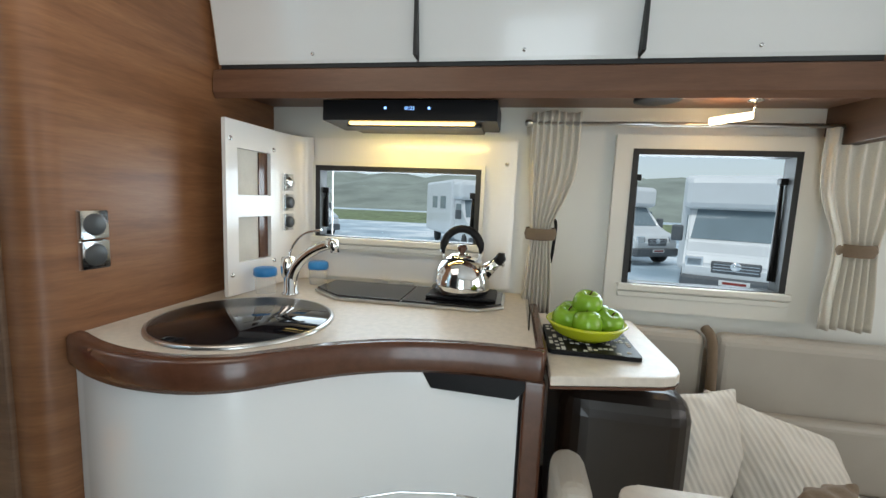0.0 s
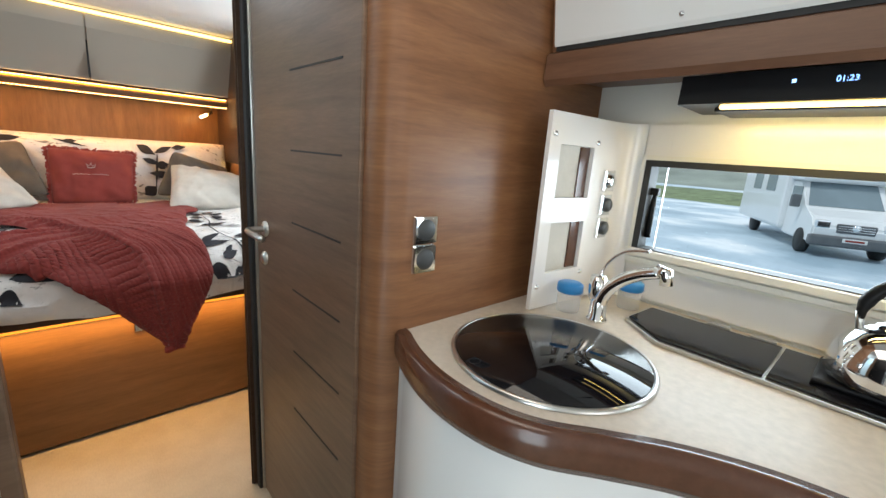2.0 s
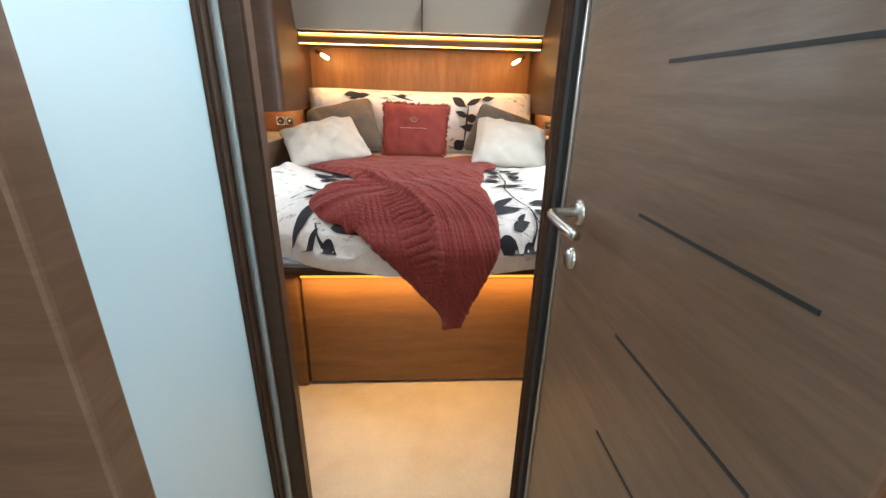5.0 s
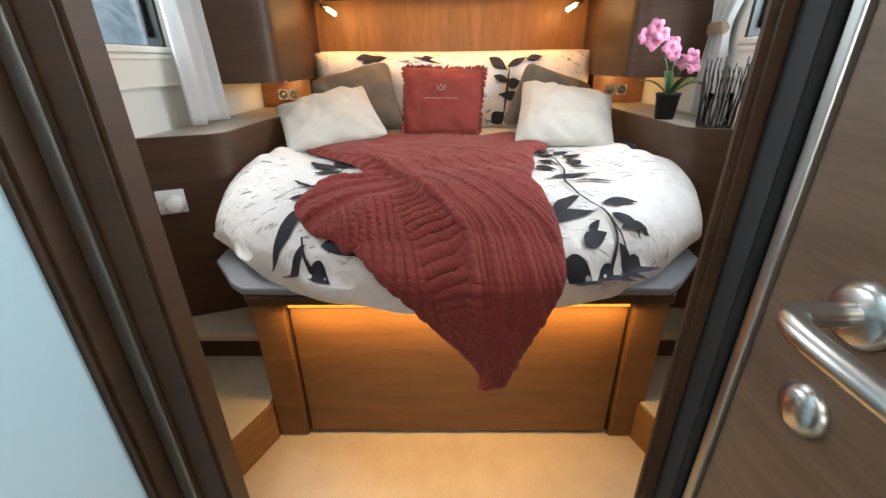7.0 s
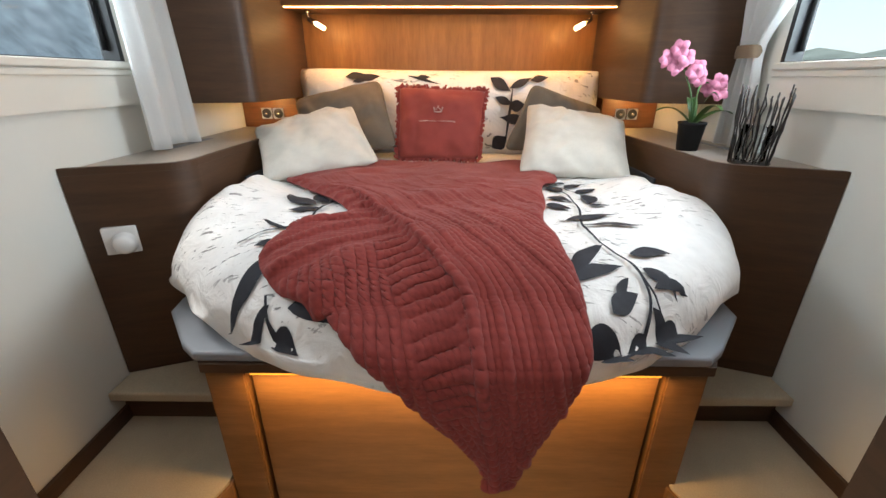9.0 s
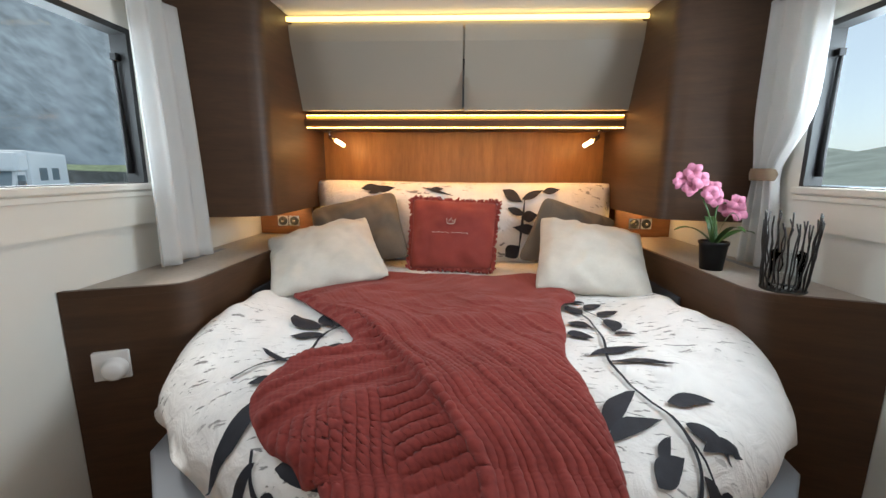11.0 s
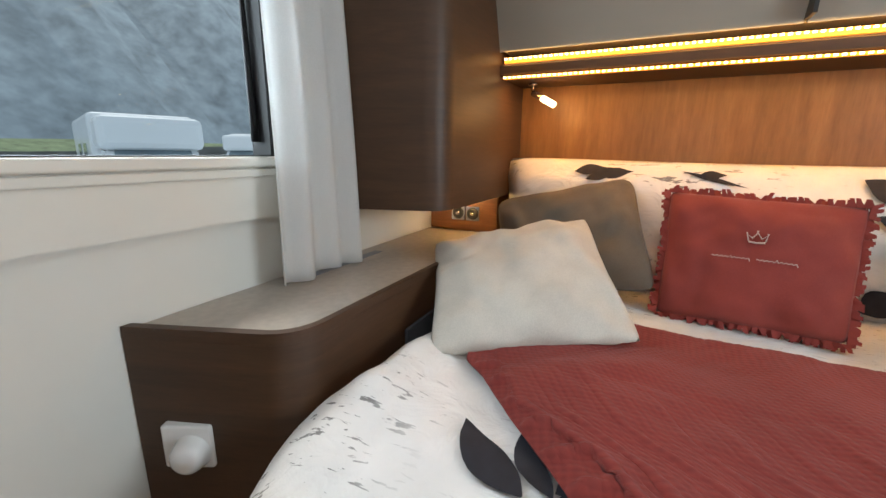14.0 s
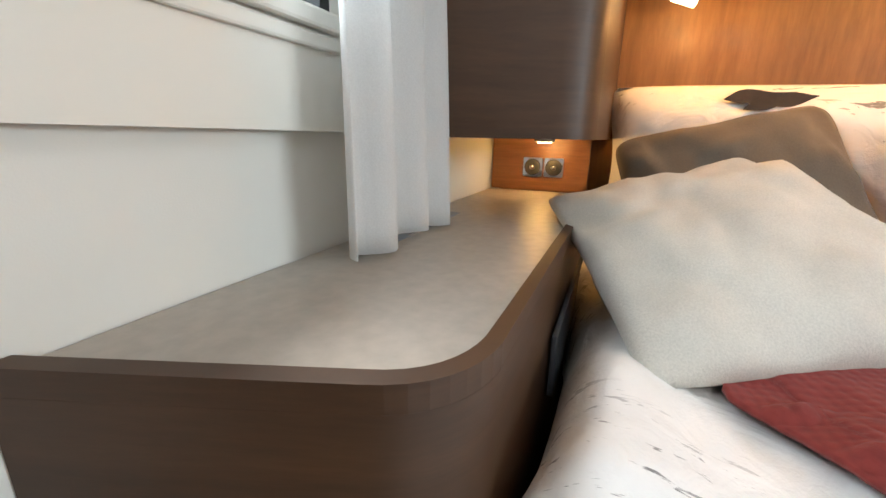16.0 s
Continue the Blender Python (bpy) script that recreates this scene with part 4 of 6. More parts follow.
def pillow(name, corners, thick, mat, label, category="cushion", group="", fringe=None, n=40, pinch=0.06, soft=0.05):
    """A stuffed cushion between four corners, in order round it, with pinched sides and soft creases."""
    k0, k1, k2, k3 = (Vector(k) for k in corners)
    c, r, u = (k0 + k1 + k2 + k3) / 4, (k1 + k2 - k0 - k3) / 4, (k0 + k1 - k2 - k3) / 4
    warp = (k1 + k3 - k0 - k2) / 4
    nrm = r.cross(u).normalized()
    vs, fs = [], []
    for side in (1, -1):
        for i in range(n + 1):
            for k in range(n + 1):
                a, b = 2 * i / n - 1, 2 * k / n - 1
                h = max(0.0, (1 - abs(a) ** 2.6) * (1 - abs(b) ** 2.6)) ** 0.55
                pin = 1 - pinch * (1 - abs(a) ** 2) * b * b, 1 - pinch * (1 - abs(b) ** 2) * a * a
                cut = 1 - soft * (a * a * b * b) ** 3
                q = c + (r * a * pin[1] + u * b * pin[0]) * cut + warp * a * b
                fold = math.sin(9 * a + 5 * b + 3 * noise.noise((q.x * 6, q.y * 6, q.z * 6))) * max(abs(a), abs(b)) ** 3
                cr = noise.noise((q.x * 9 + side, q.y * 9, q.z * 9)) * 0.014 + noise.noise((q.x * 24, q.y * 24, q.z * 24 + side)) * 0.006 + 0.009 * fold - 0.006 * max(0.0, 0.2 - abs(noise.noise((q.x * 7, q.y * 7, q.z * 5 + 3 * side)))) / 0.2
                q += nrm * side * (h * thick * 0.5 + cr * min(1, h * 2))
                vs.append(q)
    w = n + 1
    o = w * w
    for i in range(n):
        for k in range(n):
            a = i * w + k
            fs.append((a, a + w, a + w + 1, a + 1))
            fs.append((o + a, o + a + 1, o + a + w + 1, o + a + w))
    ob = make(name, vs, fs, mat, True)
    bm = bmesh.new()
    bm.from_mesh(ob.data)
    bmesh.ops.remove_doubles(bm, verts=bm.verts[:], dist=0.0006)
    bm.to_mesh(ob.data)
    bm.free()
    if fringe:
        rng = random.Random(5)
        fv, ff = [], []
        loop = [(t, s) for s in (-1, 1) for t in np.linspace(-1, 1, 90)]
        for horizontal in (False, True):
            for t, s in loop:
                a, b = (t, s) if horizontal else (s, t)
                p = c + r * a * 0.97 * (1 - pinch * (1 - b * b)) + u * b * 0.97 * (1 - pinch * (1 - a * a)) + warp * a * b
                out = (u * s if horizontal else r * s).normalized()
                along = (r if horizontal else u).normalized()
                ln = 0.012 + 0.010 * rng.random()
                e = p + out * ln + nrm * (rng.random() - 0.5) * 0.03 + along * (rng.random() - 0.5) * 0.02
                i0 = len(fv)
                fv += [p - along * 0.006 + nrm * 0.004, p + along * 0.006 + nrm * 0.004, e + along * 0.004, e - along * 0.004, p - nrm * 0.008, e - nrm * 0.006]
                ff += [(i0, i0 + 1, i0 + 2, i0 + 3), (i0, i0 + 3, i0 + 5, i0 + 4), (i0 + 1, i0 + 4, i0 + 5, i0 + 2)]
        tagged(make("fringe", fv, ff, mat, False, ob), kind="stuff")
    return tagged(ob, label, category, group)


# bolster covered like the duvet, along the headboard
bol = cushion("bolster_cushion", (-3.16, 1.065, 1.17), (0, 0.775, -0.005), (-0.055, 0, 0.21), 0.17, DUVET, "long headboard bolster in white leaf-printed cotton", "bolster", n=26)


def bolster_leaf(y, z, ang, ln, wd):
    """A printed leaf on the bolster's front."""
    vs, fs = [], []
    n = 8
    for i in range(n + 1):
        t = i / n
        w = wd * 1.1 * math.sin(math.pi * min(max(t, 0.02), 0.98) ** 0.85) ** 1.25 * 0.5
        for k in (-1, 1):
            yy = y + ln * t * math.cos(radians(ang)) - k * w * math.sin(radians(ang))
            zz = z + ln * t * math.sin(radians(ang)) + k * w * math.cos(radians(ang))
            b = (zz - 1.17) / 0.21
            a = (yy - 1.065) / 0.775
            h = max(0.0, (1 - abs(a) ** 2.6) * (1 - min(abs(b), 1) ** 2.6)) ** 0.55
            x = -3.16 - 0.055 * b + h * 0.085 + 0.016
            vs.append((x, yy, zz))
    for i in range(n):
        fs.append((2 * i, 2 * i + 1, 2 * i + 3, 2 * i + 2))
    make("printed_leaf", vs, fs, PRINT, True, bol)


for y0, z0, y1, z1, wd in [(0.557, 1.338, 0.65, 1.352, 0.03), (0.594, 1.315, 0.69, 1.352, 0.032), (0.63, 1.33, 0.729, 1.342, 0.03), (0.861, 1.345, 1.02, 1.305, 0.012), (0.90, 1.335, 0.97, 1.338, 0.022),
                           (1.259, 1.335, 1.354, 1.276, 0.05), (1.366, 1.306, 1.33, 1.02, 0.012), (1.35, 1.29, 1.457, 1.335, 0.032), (1.346, 1.205, 1.427, 1.218, 0.05), (1.432, 1.143, 1.304, 1.160, 0.045),
                           (1.273, 1.018, 1.341, 1.073, 0.07), (1.28, 1.25, 1.37, 1.215, 0.034), (1.45, 1.325, 1.54, 1.338, 0.03)]:
    bolster_leaf(y0, z0, math.degrees(math.atan2(z1 - z0, y1 - y0)), math.hypot(y1 - y0, z1 - z0), wd)

pillow("taupe_cushion", ((-3.035, 0.325, 1.245), (-3.11, 0.735, 1.335), (-2.905, 0.835, 1.035), (-2.90, 0.40, 0.99)), 0.10, TAUPE, "taupe velvet cushion leaning on the bolster", group="taupe cushions", soft=0.11)
pillow("taupe_cushion", ((-2.985, 1.43, 1.32), (-3.03, 1.79, 1.205), (-2.96, 1.67, 1.0), (-2.91, 1.30, 1.025)), 0.10, TAUPE, "taupe velvet cushion leaning on the bolster", group="taupe cushions", soft=0.11)
RED = [Vector(v) for v in ((-3.03, 0.825, 1.298), (-2.972, 1.228, 1.284), (-2.842, 1.195, 0.995), (-2.90, 0.82, 0.985))]
red = pillow("red_cushion", RED, 0.12, RED_CLOTH, "red fringed cotton cushion with small embroidered crown", "cushion", fringe=True, pinch=0.04)
pillow("white_cushion", ((-2.792, 0.222, 1.136), (-2.93, 0.63, 1.222), (-2.572, 0.80, 1.034), (-2.405, 0.405, 0.99)), 0.12, LINEN, "off-white linen cushion lying against other cushions", group="white cushions")
pillow("white_cushion", ((-2.885, 1.395, 1.231), (-2.862, 1.828, 1.166), (-2.486, 1.734, 0.982), (-2.512, 1.312, 1.008)), 0.12, LINEN, "off-white linen cushion lying against other cushions", group="white cushions")


def on_red(a, b):
    """A place on the front of the red cushion, a and b from -1 to 1."""
    k0, k1, k2, k3 = RED
    c, r, u = (k0 + k1 + k2 + k3) / 4, (k1 + k2 - k0 - k3) / 4, (k0 + k1 - k2 - k3) / 4
    h = ((1 - abs(a) ** 2.6) * (1 - abs(b) ** 2.6)) ** 0.55
    return c + r * a + u * b + r.cross(u).normalized() * (h * 0.06 + 0.007)


def stitched(pts, width):
    """A line of pale thread on the red cushion."""
    tube("embroidery", [on_red(a, b) for a, b in pts], width, EMBROIDERY, red, 6)


# embroidered crown and a line of unreadable script
stitched([(-0.08, 0.20), (0.0, 0.19), (0.08, 0.20)], 0.0022)
stitched([(-0.08, 0.215), (-0.10, 0.31), (-0.045, 0.255), (0.0, 0.34), (0.045, 0.255), (0.10, 0.31), (0.08, 0.215)], 0.0017)
for a, b in ((-0.10, 0.32), (0.0, 0.352), (0.10, 0.32)):
    stitched([(a - 0.006, b), (a, b + 0.003), (a + 0.006, b)], 0.0026)
for a0, n in ((-0.42, 26), (0.02, 26)):
    stitched([(a0 + 0.38 * k / n, -0.05 + (0.035 if k % 13 == 0 else 0.012) * math.sin(k * 2.1)) for k in range(n + 1)], 0.0009)

# ---- steps beside the bed ----


def steps(right):
    fix = mirror if right else (lambda p: p)
    a = [(-2.35, 0.003), (-2.35, 0.455), (-1.79, 0.455), (-1.555, 0.36), (-1.20, 0.21), (-1.20, 0.003)]
    root = prism("step", fix(a), 0.136, 0.283, BASE_WOOD, 0.0)
    tagged(root, "low wooden step with pale carpet beside the bed", "step", "bed steps")
    b = [(-2.34, 0.005), (-2.34, 0.447), (-1.79, 0.447), (-1.56, 0.353), (-1.205, 0.203), (-1.205, 0.005)]
    prism("carpet", fix(b), 0.283, 0.293, CARPET, 0.003, root)
    c = [(-2.40, 0.003), (-2.40, 0.45), (-1.985, 0.45), (-1.985, 0.003)]
    prism("upper_tread", fix(c), 0.395, 0.430, CARPET, 0.008, root)
    d = [(-2.40, 0.003), (-2.40, 0.45), (-2.03, 0.45), (-2.03, 0.003)]
    prism("riser", fix(d), 0.294, 0.395, WALNUT_DARK, 0.0, root)
    y = (2.106, 2.118) if right else (0.002, 0.014)
    box("skirting", (-2.029, y[0], 0.294), (-1.21, y[1], 0.345), WALNUT_DARK, 0.001, root)
    return root


steps(False)
steps(True)

# ---- bedroom small things ----
ms = pose(-2.122, 0.09, 0.892, 0, 0, 25.5)
sw = box("rotary_switch", (-0.005, -0.043, -0.041), (0.022, 0.043, 0.041), WHITE_GLOSS, 0.004, None, ms)
tagged(sw, "white plastic rotary heater control with round knob", "switch")
lathe("knob", [(0, 0.030), (0.018, 0.029), (0.025, 0.025), (0.029, 0.016), (0.031, 0.004), (0.033, 0)], WHITE_GLOSS, ms @ pose(0.022, 0.008, -0.008, 0, 90, 0), sw, 24)


def curtain(name, x0, x1, y, z0, z1, mat, label, folds=5, depth=0.02, tie=None, skew=0.0, side=1, gather=0.35, shift=0.0):
    """A hanging curtain with folds; tie: height at which it is gathered."""
    nx, nz = folds * 10, 24
    vs, fs = [], []
    rng = random.Random(3)
    ph = [rng.random() * 2 for _ in range(folds + 2)]
    for j in range(nz + 1):
        t = j / nz
        z = z0 + (z1 - z0) * t
        g = 1.0
        off = 0.0
        if tie is not None:
            k = math.exp(-((z - tie) / (0.12 if z > tie else 0.10)) ** 2)
            g = 1 - (1 - gather) * k
            off = skew * k * (x1 - x0)
            if z < tie:
                off = skew * (x1 - x0)
                g = gather + (0.62 - gather) * (1 - k)
        else:
            g = 1 - 0.12 * t
        cx = (x0 + x1) / 2 + off
        for i in range(nx + 1):
            u = i / nx
            f = math.sin(2 * math.pi * folds * u + ph[int(u * folds)] * 0.5 + 0.6 * math.sin(3 * t))
            vs.append((cx + (u - 0.5) * (x1 - x0) * g, y + depth * f * (0.6 + 0.4 * (1 - t)) + shift * (1 - t), z + 0.004 * math.sin(9 * u + 4)))
    w = nx + 1
    for j in range(nz):
        for i in range(nx):
            a = j * w + i
            fs.append((a, a + 1, a + w + 1, a + w))
    ob = make(name, vs, fs, mat, True)
    so = ob.modifiers.new("thick", 'SOLIDIFY')
    so.thickness = 0.0025
    return tagged(ob, label, "curtain")


curtain("curtain", -2.612, -2.342, 0.062, 1.112, 1.97, CURTAIN_M, "white voile curtain hanging beside the bedroom window", 3, 0.016, shift=0.03)
curtain("curtain", -2.63, -2.36, 2.06, 1.112, 1.97, CURTAIN_M, "white voile curtain tied back beside the bedroom window", 4, 0.014, 1.415, -0.10, gather=0.42)
tb = lathe("curtain_tieback", [(0.052, -0.02), (0.056, 0), (0.052, 0.02)], TIE_M, pose(-2.522, 2.06, 1.415) @ Matrix.Diagonal((1, 0.6, 1, 1)))
tagged(tb, "brown cloth tieback round the white curtain", "tieback")


def pole(x0, x1, y, z, label):
    root = tube("curtain_rail", [(x0, y, z), ((x0 + x1) / 2, y, z), (x1, y, z)], 0.006, STEEL)
    for x in (x0, x1):
        lathe("end_cap", [(0, 0.012), (0.009, 0.01), (0.011, 0), (0.009, -0.01), (0, -0.012)], STEEL, pose(x, y, z, 0, 90, 0), root, 14)
    return tagged(root, label, "curtain rail")


pole(-2.69, -1.55, 0.05, 1.965, "steel curtain rail above the bedroom window")
pole(-2.69, -1.55, 2.065, 1.965, "steel curtain rail above the bedroom window")


def orchid(x, y, z):
    """Black pot, strap leaves, an arched stem and pink flowers."""
    root = lathe("orchid_plant", [(0, 0.0), (0.034, 0.0), (0.043, 0.085), (0.046, 0.088), (0.046, 0.096), (0.041, 0.096), (0.039, 0.08), (0, 0.08)], BLACK, pose(x, y, z), None, 24)
    tagged(root, "pink orchid in a small black pot on the ledge", "plant")
    for a, ln, h in ((20, 0.10, 0.07), (170, 0.09, 0.09), (265, 0.13, 0.06), (90, 0.13, 0.05), (60, 0.06, 0.11)):
        d = Vector((math.cos(radians(a)), math.sin(radians(a)), 0))
        s = Vector((-d.y, d.x, 0))
        vs, fs = [], []
        for i in range(9):
            t = i / 8
            c = Vector((x, y, z + 0.085)) + d * ln * t + Vector((0, 0, h * math.sin(t * 2.2)))
            w = 0.017 * math.sin(math.pi * (0.1 + 0.88 * t)) ** 0.7
            vs += [c - s * w, c - Vector((0, 0, 0.004)), c + s * w]
        for i in range(8):
            fs += [(3 * i, 3 * i + 1, 3 * i + 4, 3 * i + 3), (3 * i + 1, 3 * i + 2, 3 * i + 5, 3 * i + 4)]
        make("leaf", vs, fs, LEAF_GREEN, True, root)
    stem = smooth_path([(x, y, z + 0.08), (x - 0.02, y - 0.01, z + 0.17), (x - 0.04, y - 0.045, z + 0.26), (x - 0.05, y - 0.09, z + 0.305)], 5)
    stem2 = smooth_path([(x, y, z + 0.08), (x - 0.01, y + 0.0, z + 0.16), (x - 0.03, y + 0.02, z + 0.22), (x - 0.04, y + 0.07, z + 0.215)], 5)
    tube("stem", stem, 0.0028, LEAF_GREEN, root, 6)
    tube("stem", stem2, 0.0028, LEAF_GREEN, root, 6)
    rng = random.Random(8)
    spots = [(-0.115, 0.300), (-0.085, 0.325), (-0.08, 0.275), (-0.06, 0.30), (-0.02, 0.255), (0.005, 0.235), (-0.005, 0.268), (0.055, 0.205), (0.08, 0.192), (0.068, 0.225)]
    for dy, dz in spots:
        c = Vector((x - 0.045 + rng.random() * 0.03, y + dy, z + dz))
        nrm = Vector((0.8, -0.35 + 0.5 * rng.random(), -0.2 + 0.5 * rng.random())).normalized()
        e1 = nrm.cross(Vector((0, 0, 1))).normalized()
        e2 = nrm.cross(e1)
        for k in range(5):
            a = 2 * math.pi * k / 5 + rng.random() * 0.4
            d = e1 * math.cos(a) + e2 * math.sin(a)
            s = nrm.cross(d)
            ln = 0.027 + 0.006 * rng.random()
            vs, fs = [], []
            for i in range(6):
                t = i / 5
                w = 0.0145 * math.sin(math.pi * (0.08 + 0.88 * t)) ** 0.6
                q = c + d * ln * t + nrm * 0.008 * math.sin(t * 3)
                vs += [q - s * w, q + nrm * 0.004, q + s * w]
            for i in range(5):
                fs += [(3 * i, 3 * i + 1, 3 * i + 4, 3 * i + 3), (3 * i + 1, 3 * i + 2, 3 * i + 5, 3 * i + 4)]
            make("petal", vs, fs, ORCHID, True, root)
    return root


orchid(-2.49, 1.905, 1.098)


def twig_holder(x, y, z):
    """Candle holder of black twigs standing round a glass."""
    root = lathe("twig_candle_holder", [(0, 0), (0.052, 0), (0.055, 0.003), (0.052, 0.007), (0, 0.007)], STEM, pose(x, y, z))
    tagged(root, "black twig candle holder round a clear glass", "candle holder")
    rng = random.Random(4)
    for i in range(26):
        a = 2 * math.pi * i / 26
        pts, r0 = [], 0.050
        h = 0.175 + 0.045 * rng.random()
        for j in range(7):
            t = j / 6
            aa = a + 0.16 * (rng.random() - 0.5) + 0.10 * t
            r = r0 + 0.014 * t + 0.004 * (rng.random() - 0.5)
            pts.append((x + r * math.cos(aa), y + r * math.sin(aa), z + 0.004 + h * t))
        tube("twig", pts, 0.0022, STEM, root, 5)
    lathe("glass", [(0, 0.01), (0.036, 0.01), (0.038, 0.02), (0.038, 0.11), (0.036, 0.11), (0.035, 0.02)], CLEAR, pose(x, y, z), root, 24)
    return root


twig_holder(-2.24, 1.955, 1.098)

# ---- kitchen ----
PLACE[0], YR, CEIL = KITCHEN, 2.132, 2.037
EDGE = [(-0.429, 1.402), (-0.34, 1.365), (-0.239, 1.343), (-0.13, 1.346), (-0.04, 1.378), (0.04, 1.438), (0.123, 1.497), (0.225, 1.543), (0.338, 1.565), (0.44, 1.568), (0.515, 1.562)]
front = [(p.x, p.y) for p in smooth_path([(x, y, 0) for x, y in EDGE], 6)]


def inset(path, d):
    out = []
    for i, (x, y) in enumerate(path):
        (ax, ay), (bx, by) = path[max(i - 1, 0)], path[min(i + 1, len(path) - 1)]
        l = math.hypot(bx - ax, by - ay)
        out.append((x - (by - ay) / l * d, y + (bx - ax) / l * d))
    out[0], out[-1] = (path[0][0], out[0][1]), (path[-1][0], out[-1][1])
    return out


CT = 1.005
unit_front = inset(front, 0.018)
unit_front[-1] = (0.478, unit_front[-1][1])
unit = prism("kitchen_unit", [p for p in unit_front if p[0] < 0.478] + [(0.478, 1.62), (0.478, YR - 0.003), (-0.428, YR - 0.003)], 0.168, 0.945, WHITE_GLOSS, 0, None, True)
tagged(unit, "white gloss kitchen unit with curved front and beige worktop", "kitchen unit")
top_in = inset(front, 0.028)
prism("worktop", [p for p in top_in if p[0] < 0.50] + [(0.50, 1.60), (0.50, YR - 0.003), (-0.428, YR - 0.003)], 0.965, CT, COUNTER_M, 0, unit)


def rail(name, path, z0, z1, depth, mat, parent):
    """A rounded wooden edge that follows the curved front."""
    back = inset(path, depth)
    prof = [(0.0, 0.0), (-0.3, 0.25), (-0.38, 0.55), (-0.22, 0.88), (0.12, 1.0), (1.0, 1.0), (1.0, 0.0)]
    vs, fs = [], []
    for (ox, oy), (bx, by) in zip(path, back):
        for k, h in prof:
            kk = max(k, -0.2)
            vs.append((ox + (bx - ox) * (kk + 0.2) / 1.2, oy + (by - oy) * (kk + 0.2) / 1.2, z0 + (z1 - z0) * h))
    n = len(prof)
    for i in range(len(path) - 1):
        for k in range(n):
            a, b = i * n + k, i * n + (k + 1) % n
            fs.append((a, b, b + n, a + n))
    fs.append(tuple(range(n))[::-1])
    fs.append(tuple(range((len(path) - 1) * n, len(path) * n)))
    return make(name, vs, fs, mat, True, parent)


rail("edge_trim", front, 0.945, 1.009, 0.032, TRIM, unit)
box("end_trim", (0.50, 1.60, 0.945), (0.523, 2.0, 1.008), TRIM, 0.006, unit)
box("end_post", (0.478, 1.575, 0.168), (0.523, 1.64, 0.945), TRIM, 0.006, unit)
box("end_panel", (0.479, 1.64, 0.168), (0.515, YR - 0.004, 0.945), WALNUT, 0.002, unit)
prism("plinth", [(x, y + 0.05) for x, y in unit_front if x < 0.478] + [(0.47, YR - 0.01), (-0.427, YR - 0.01)], 0.108, 0.168, WALNUT_DARK, 0, unit)
# recessed black grip in the drawer front
gv = [(0.262, 0.945), (0.482, 0.945), (0.482, 0.925), (0.462, 0.902), (0.285, 0.907)]
bm = bmesh.new()
a = [bm.verts.new((x, 1.572, z)) for x, z in gv]
b = [bm.verts.new((x, 1.605, z)) for x, z in gv]
bm.faces.new(a)
bm.faces.new(b[::-1])
for i in range(5):
    bm.faces.new((a[i], a[(i + 1) % 5], b[(i + 1) % 5], b[i]))
from_bm("grip", bm, BLACK, False, unit)
tube("drawer_line", [(0.05, 1.468, 0.652), (0.12, 1.518, 0.660), (0.225, 1.562, 0.663), (0.338, 1.584, 0.662), (0.42, 1.587, 0.658)], 0.0025, CHROME, unit)

# round sink with black glass lid
sink = lathe("sink", [(0.0, 0.007), (0.191, 0.007), (0.193, 0.003)], BLACK_GLASS, pose(-0.174, 1.605, CT + 0.001), None, 64)
tagged(sink, "round sink with flush black glass lid and steel rim", "sink")
lathe("rim", [(0.192, 0.001), (0.193, 0.006), (0.196, 0.008), (0.201, 0.005), (0.202, 0.0)], STEEL, pose(-0.174, 1.605, CT + 0.001), sink, 64)

# gas hob with a split black glass lid
ho = [(-0.165, 1.93), (-0.06, 1.845), (0.36, 1.845), (0.425, 1.90), (0.425, 2.06), (0.40, 2.085), (-0.14, 2.085), (-0.165, 2.06)]
hob = prism("hob", ho, CT + 0.001, CT + 0.010, STEEL, 0.002)
tagged(hob, "black glass-topped gas hob set in the worktop", "hob")
prism("glass_lid", [(-0.157, 1.932), (-0.055, 1.852), (0.132, 1.852), (0.132, 2.055), (-0.15, 2.055)], CT + 0.0105, CT + 0.016, BLACK_GLASS, 0.001, hob)
prism("glass_lid", [(0.138, 1.852), (0.355, 1.852), (0.417, 1.904), (0.417, 2.055), (0.138, 2.055)], CT + 0.0105, CT + 0.016, BLACK_GLASS, 0.001, hob)
for x in (-0.02, 0.07, 0.25):
    box("hinge", (x, 2.058, CT + 0.010), (x + 0.05, 2.075, CT + 0.02), STEEL, 0.002, hob)
trivet = box("kettle_mat", (0.195, 1.90, CT + 0.0162), (0.40, 2.05, CT + 0.026), BLACK, 0.005)
tagged(trivet, "thick black mat under the kettle on the hob", "mat")


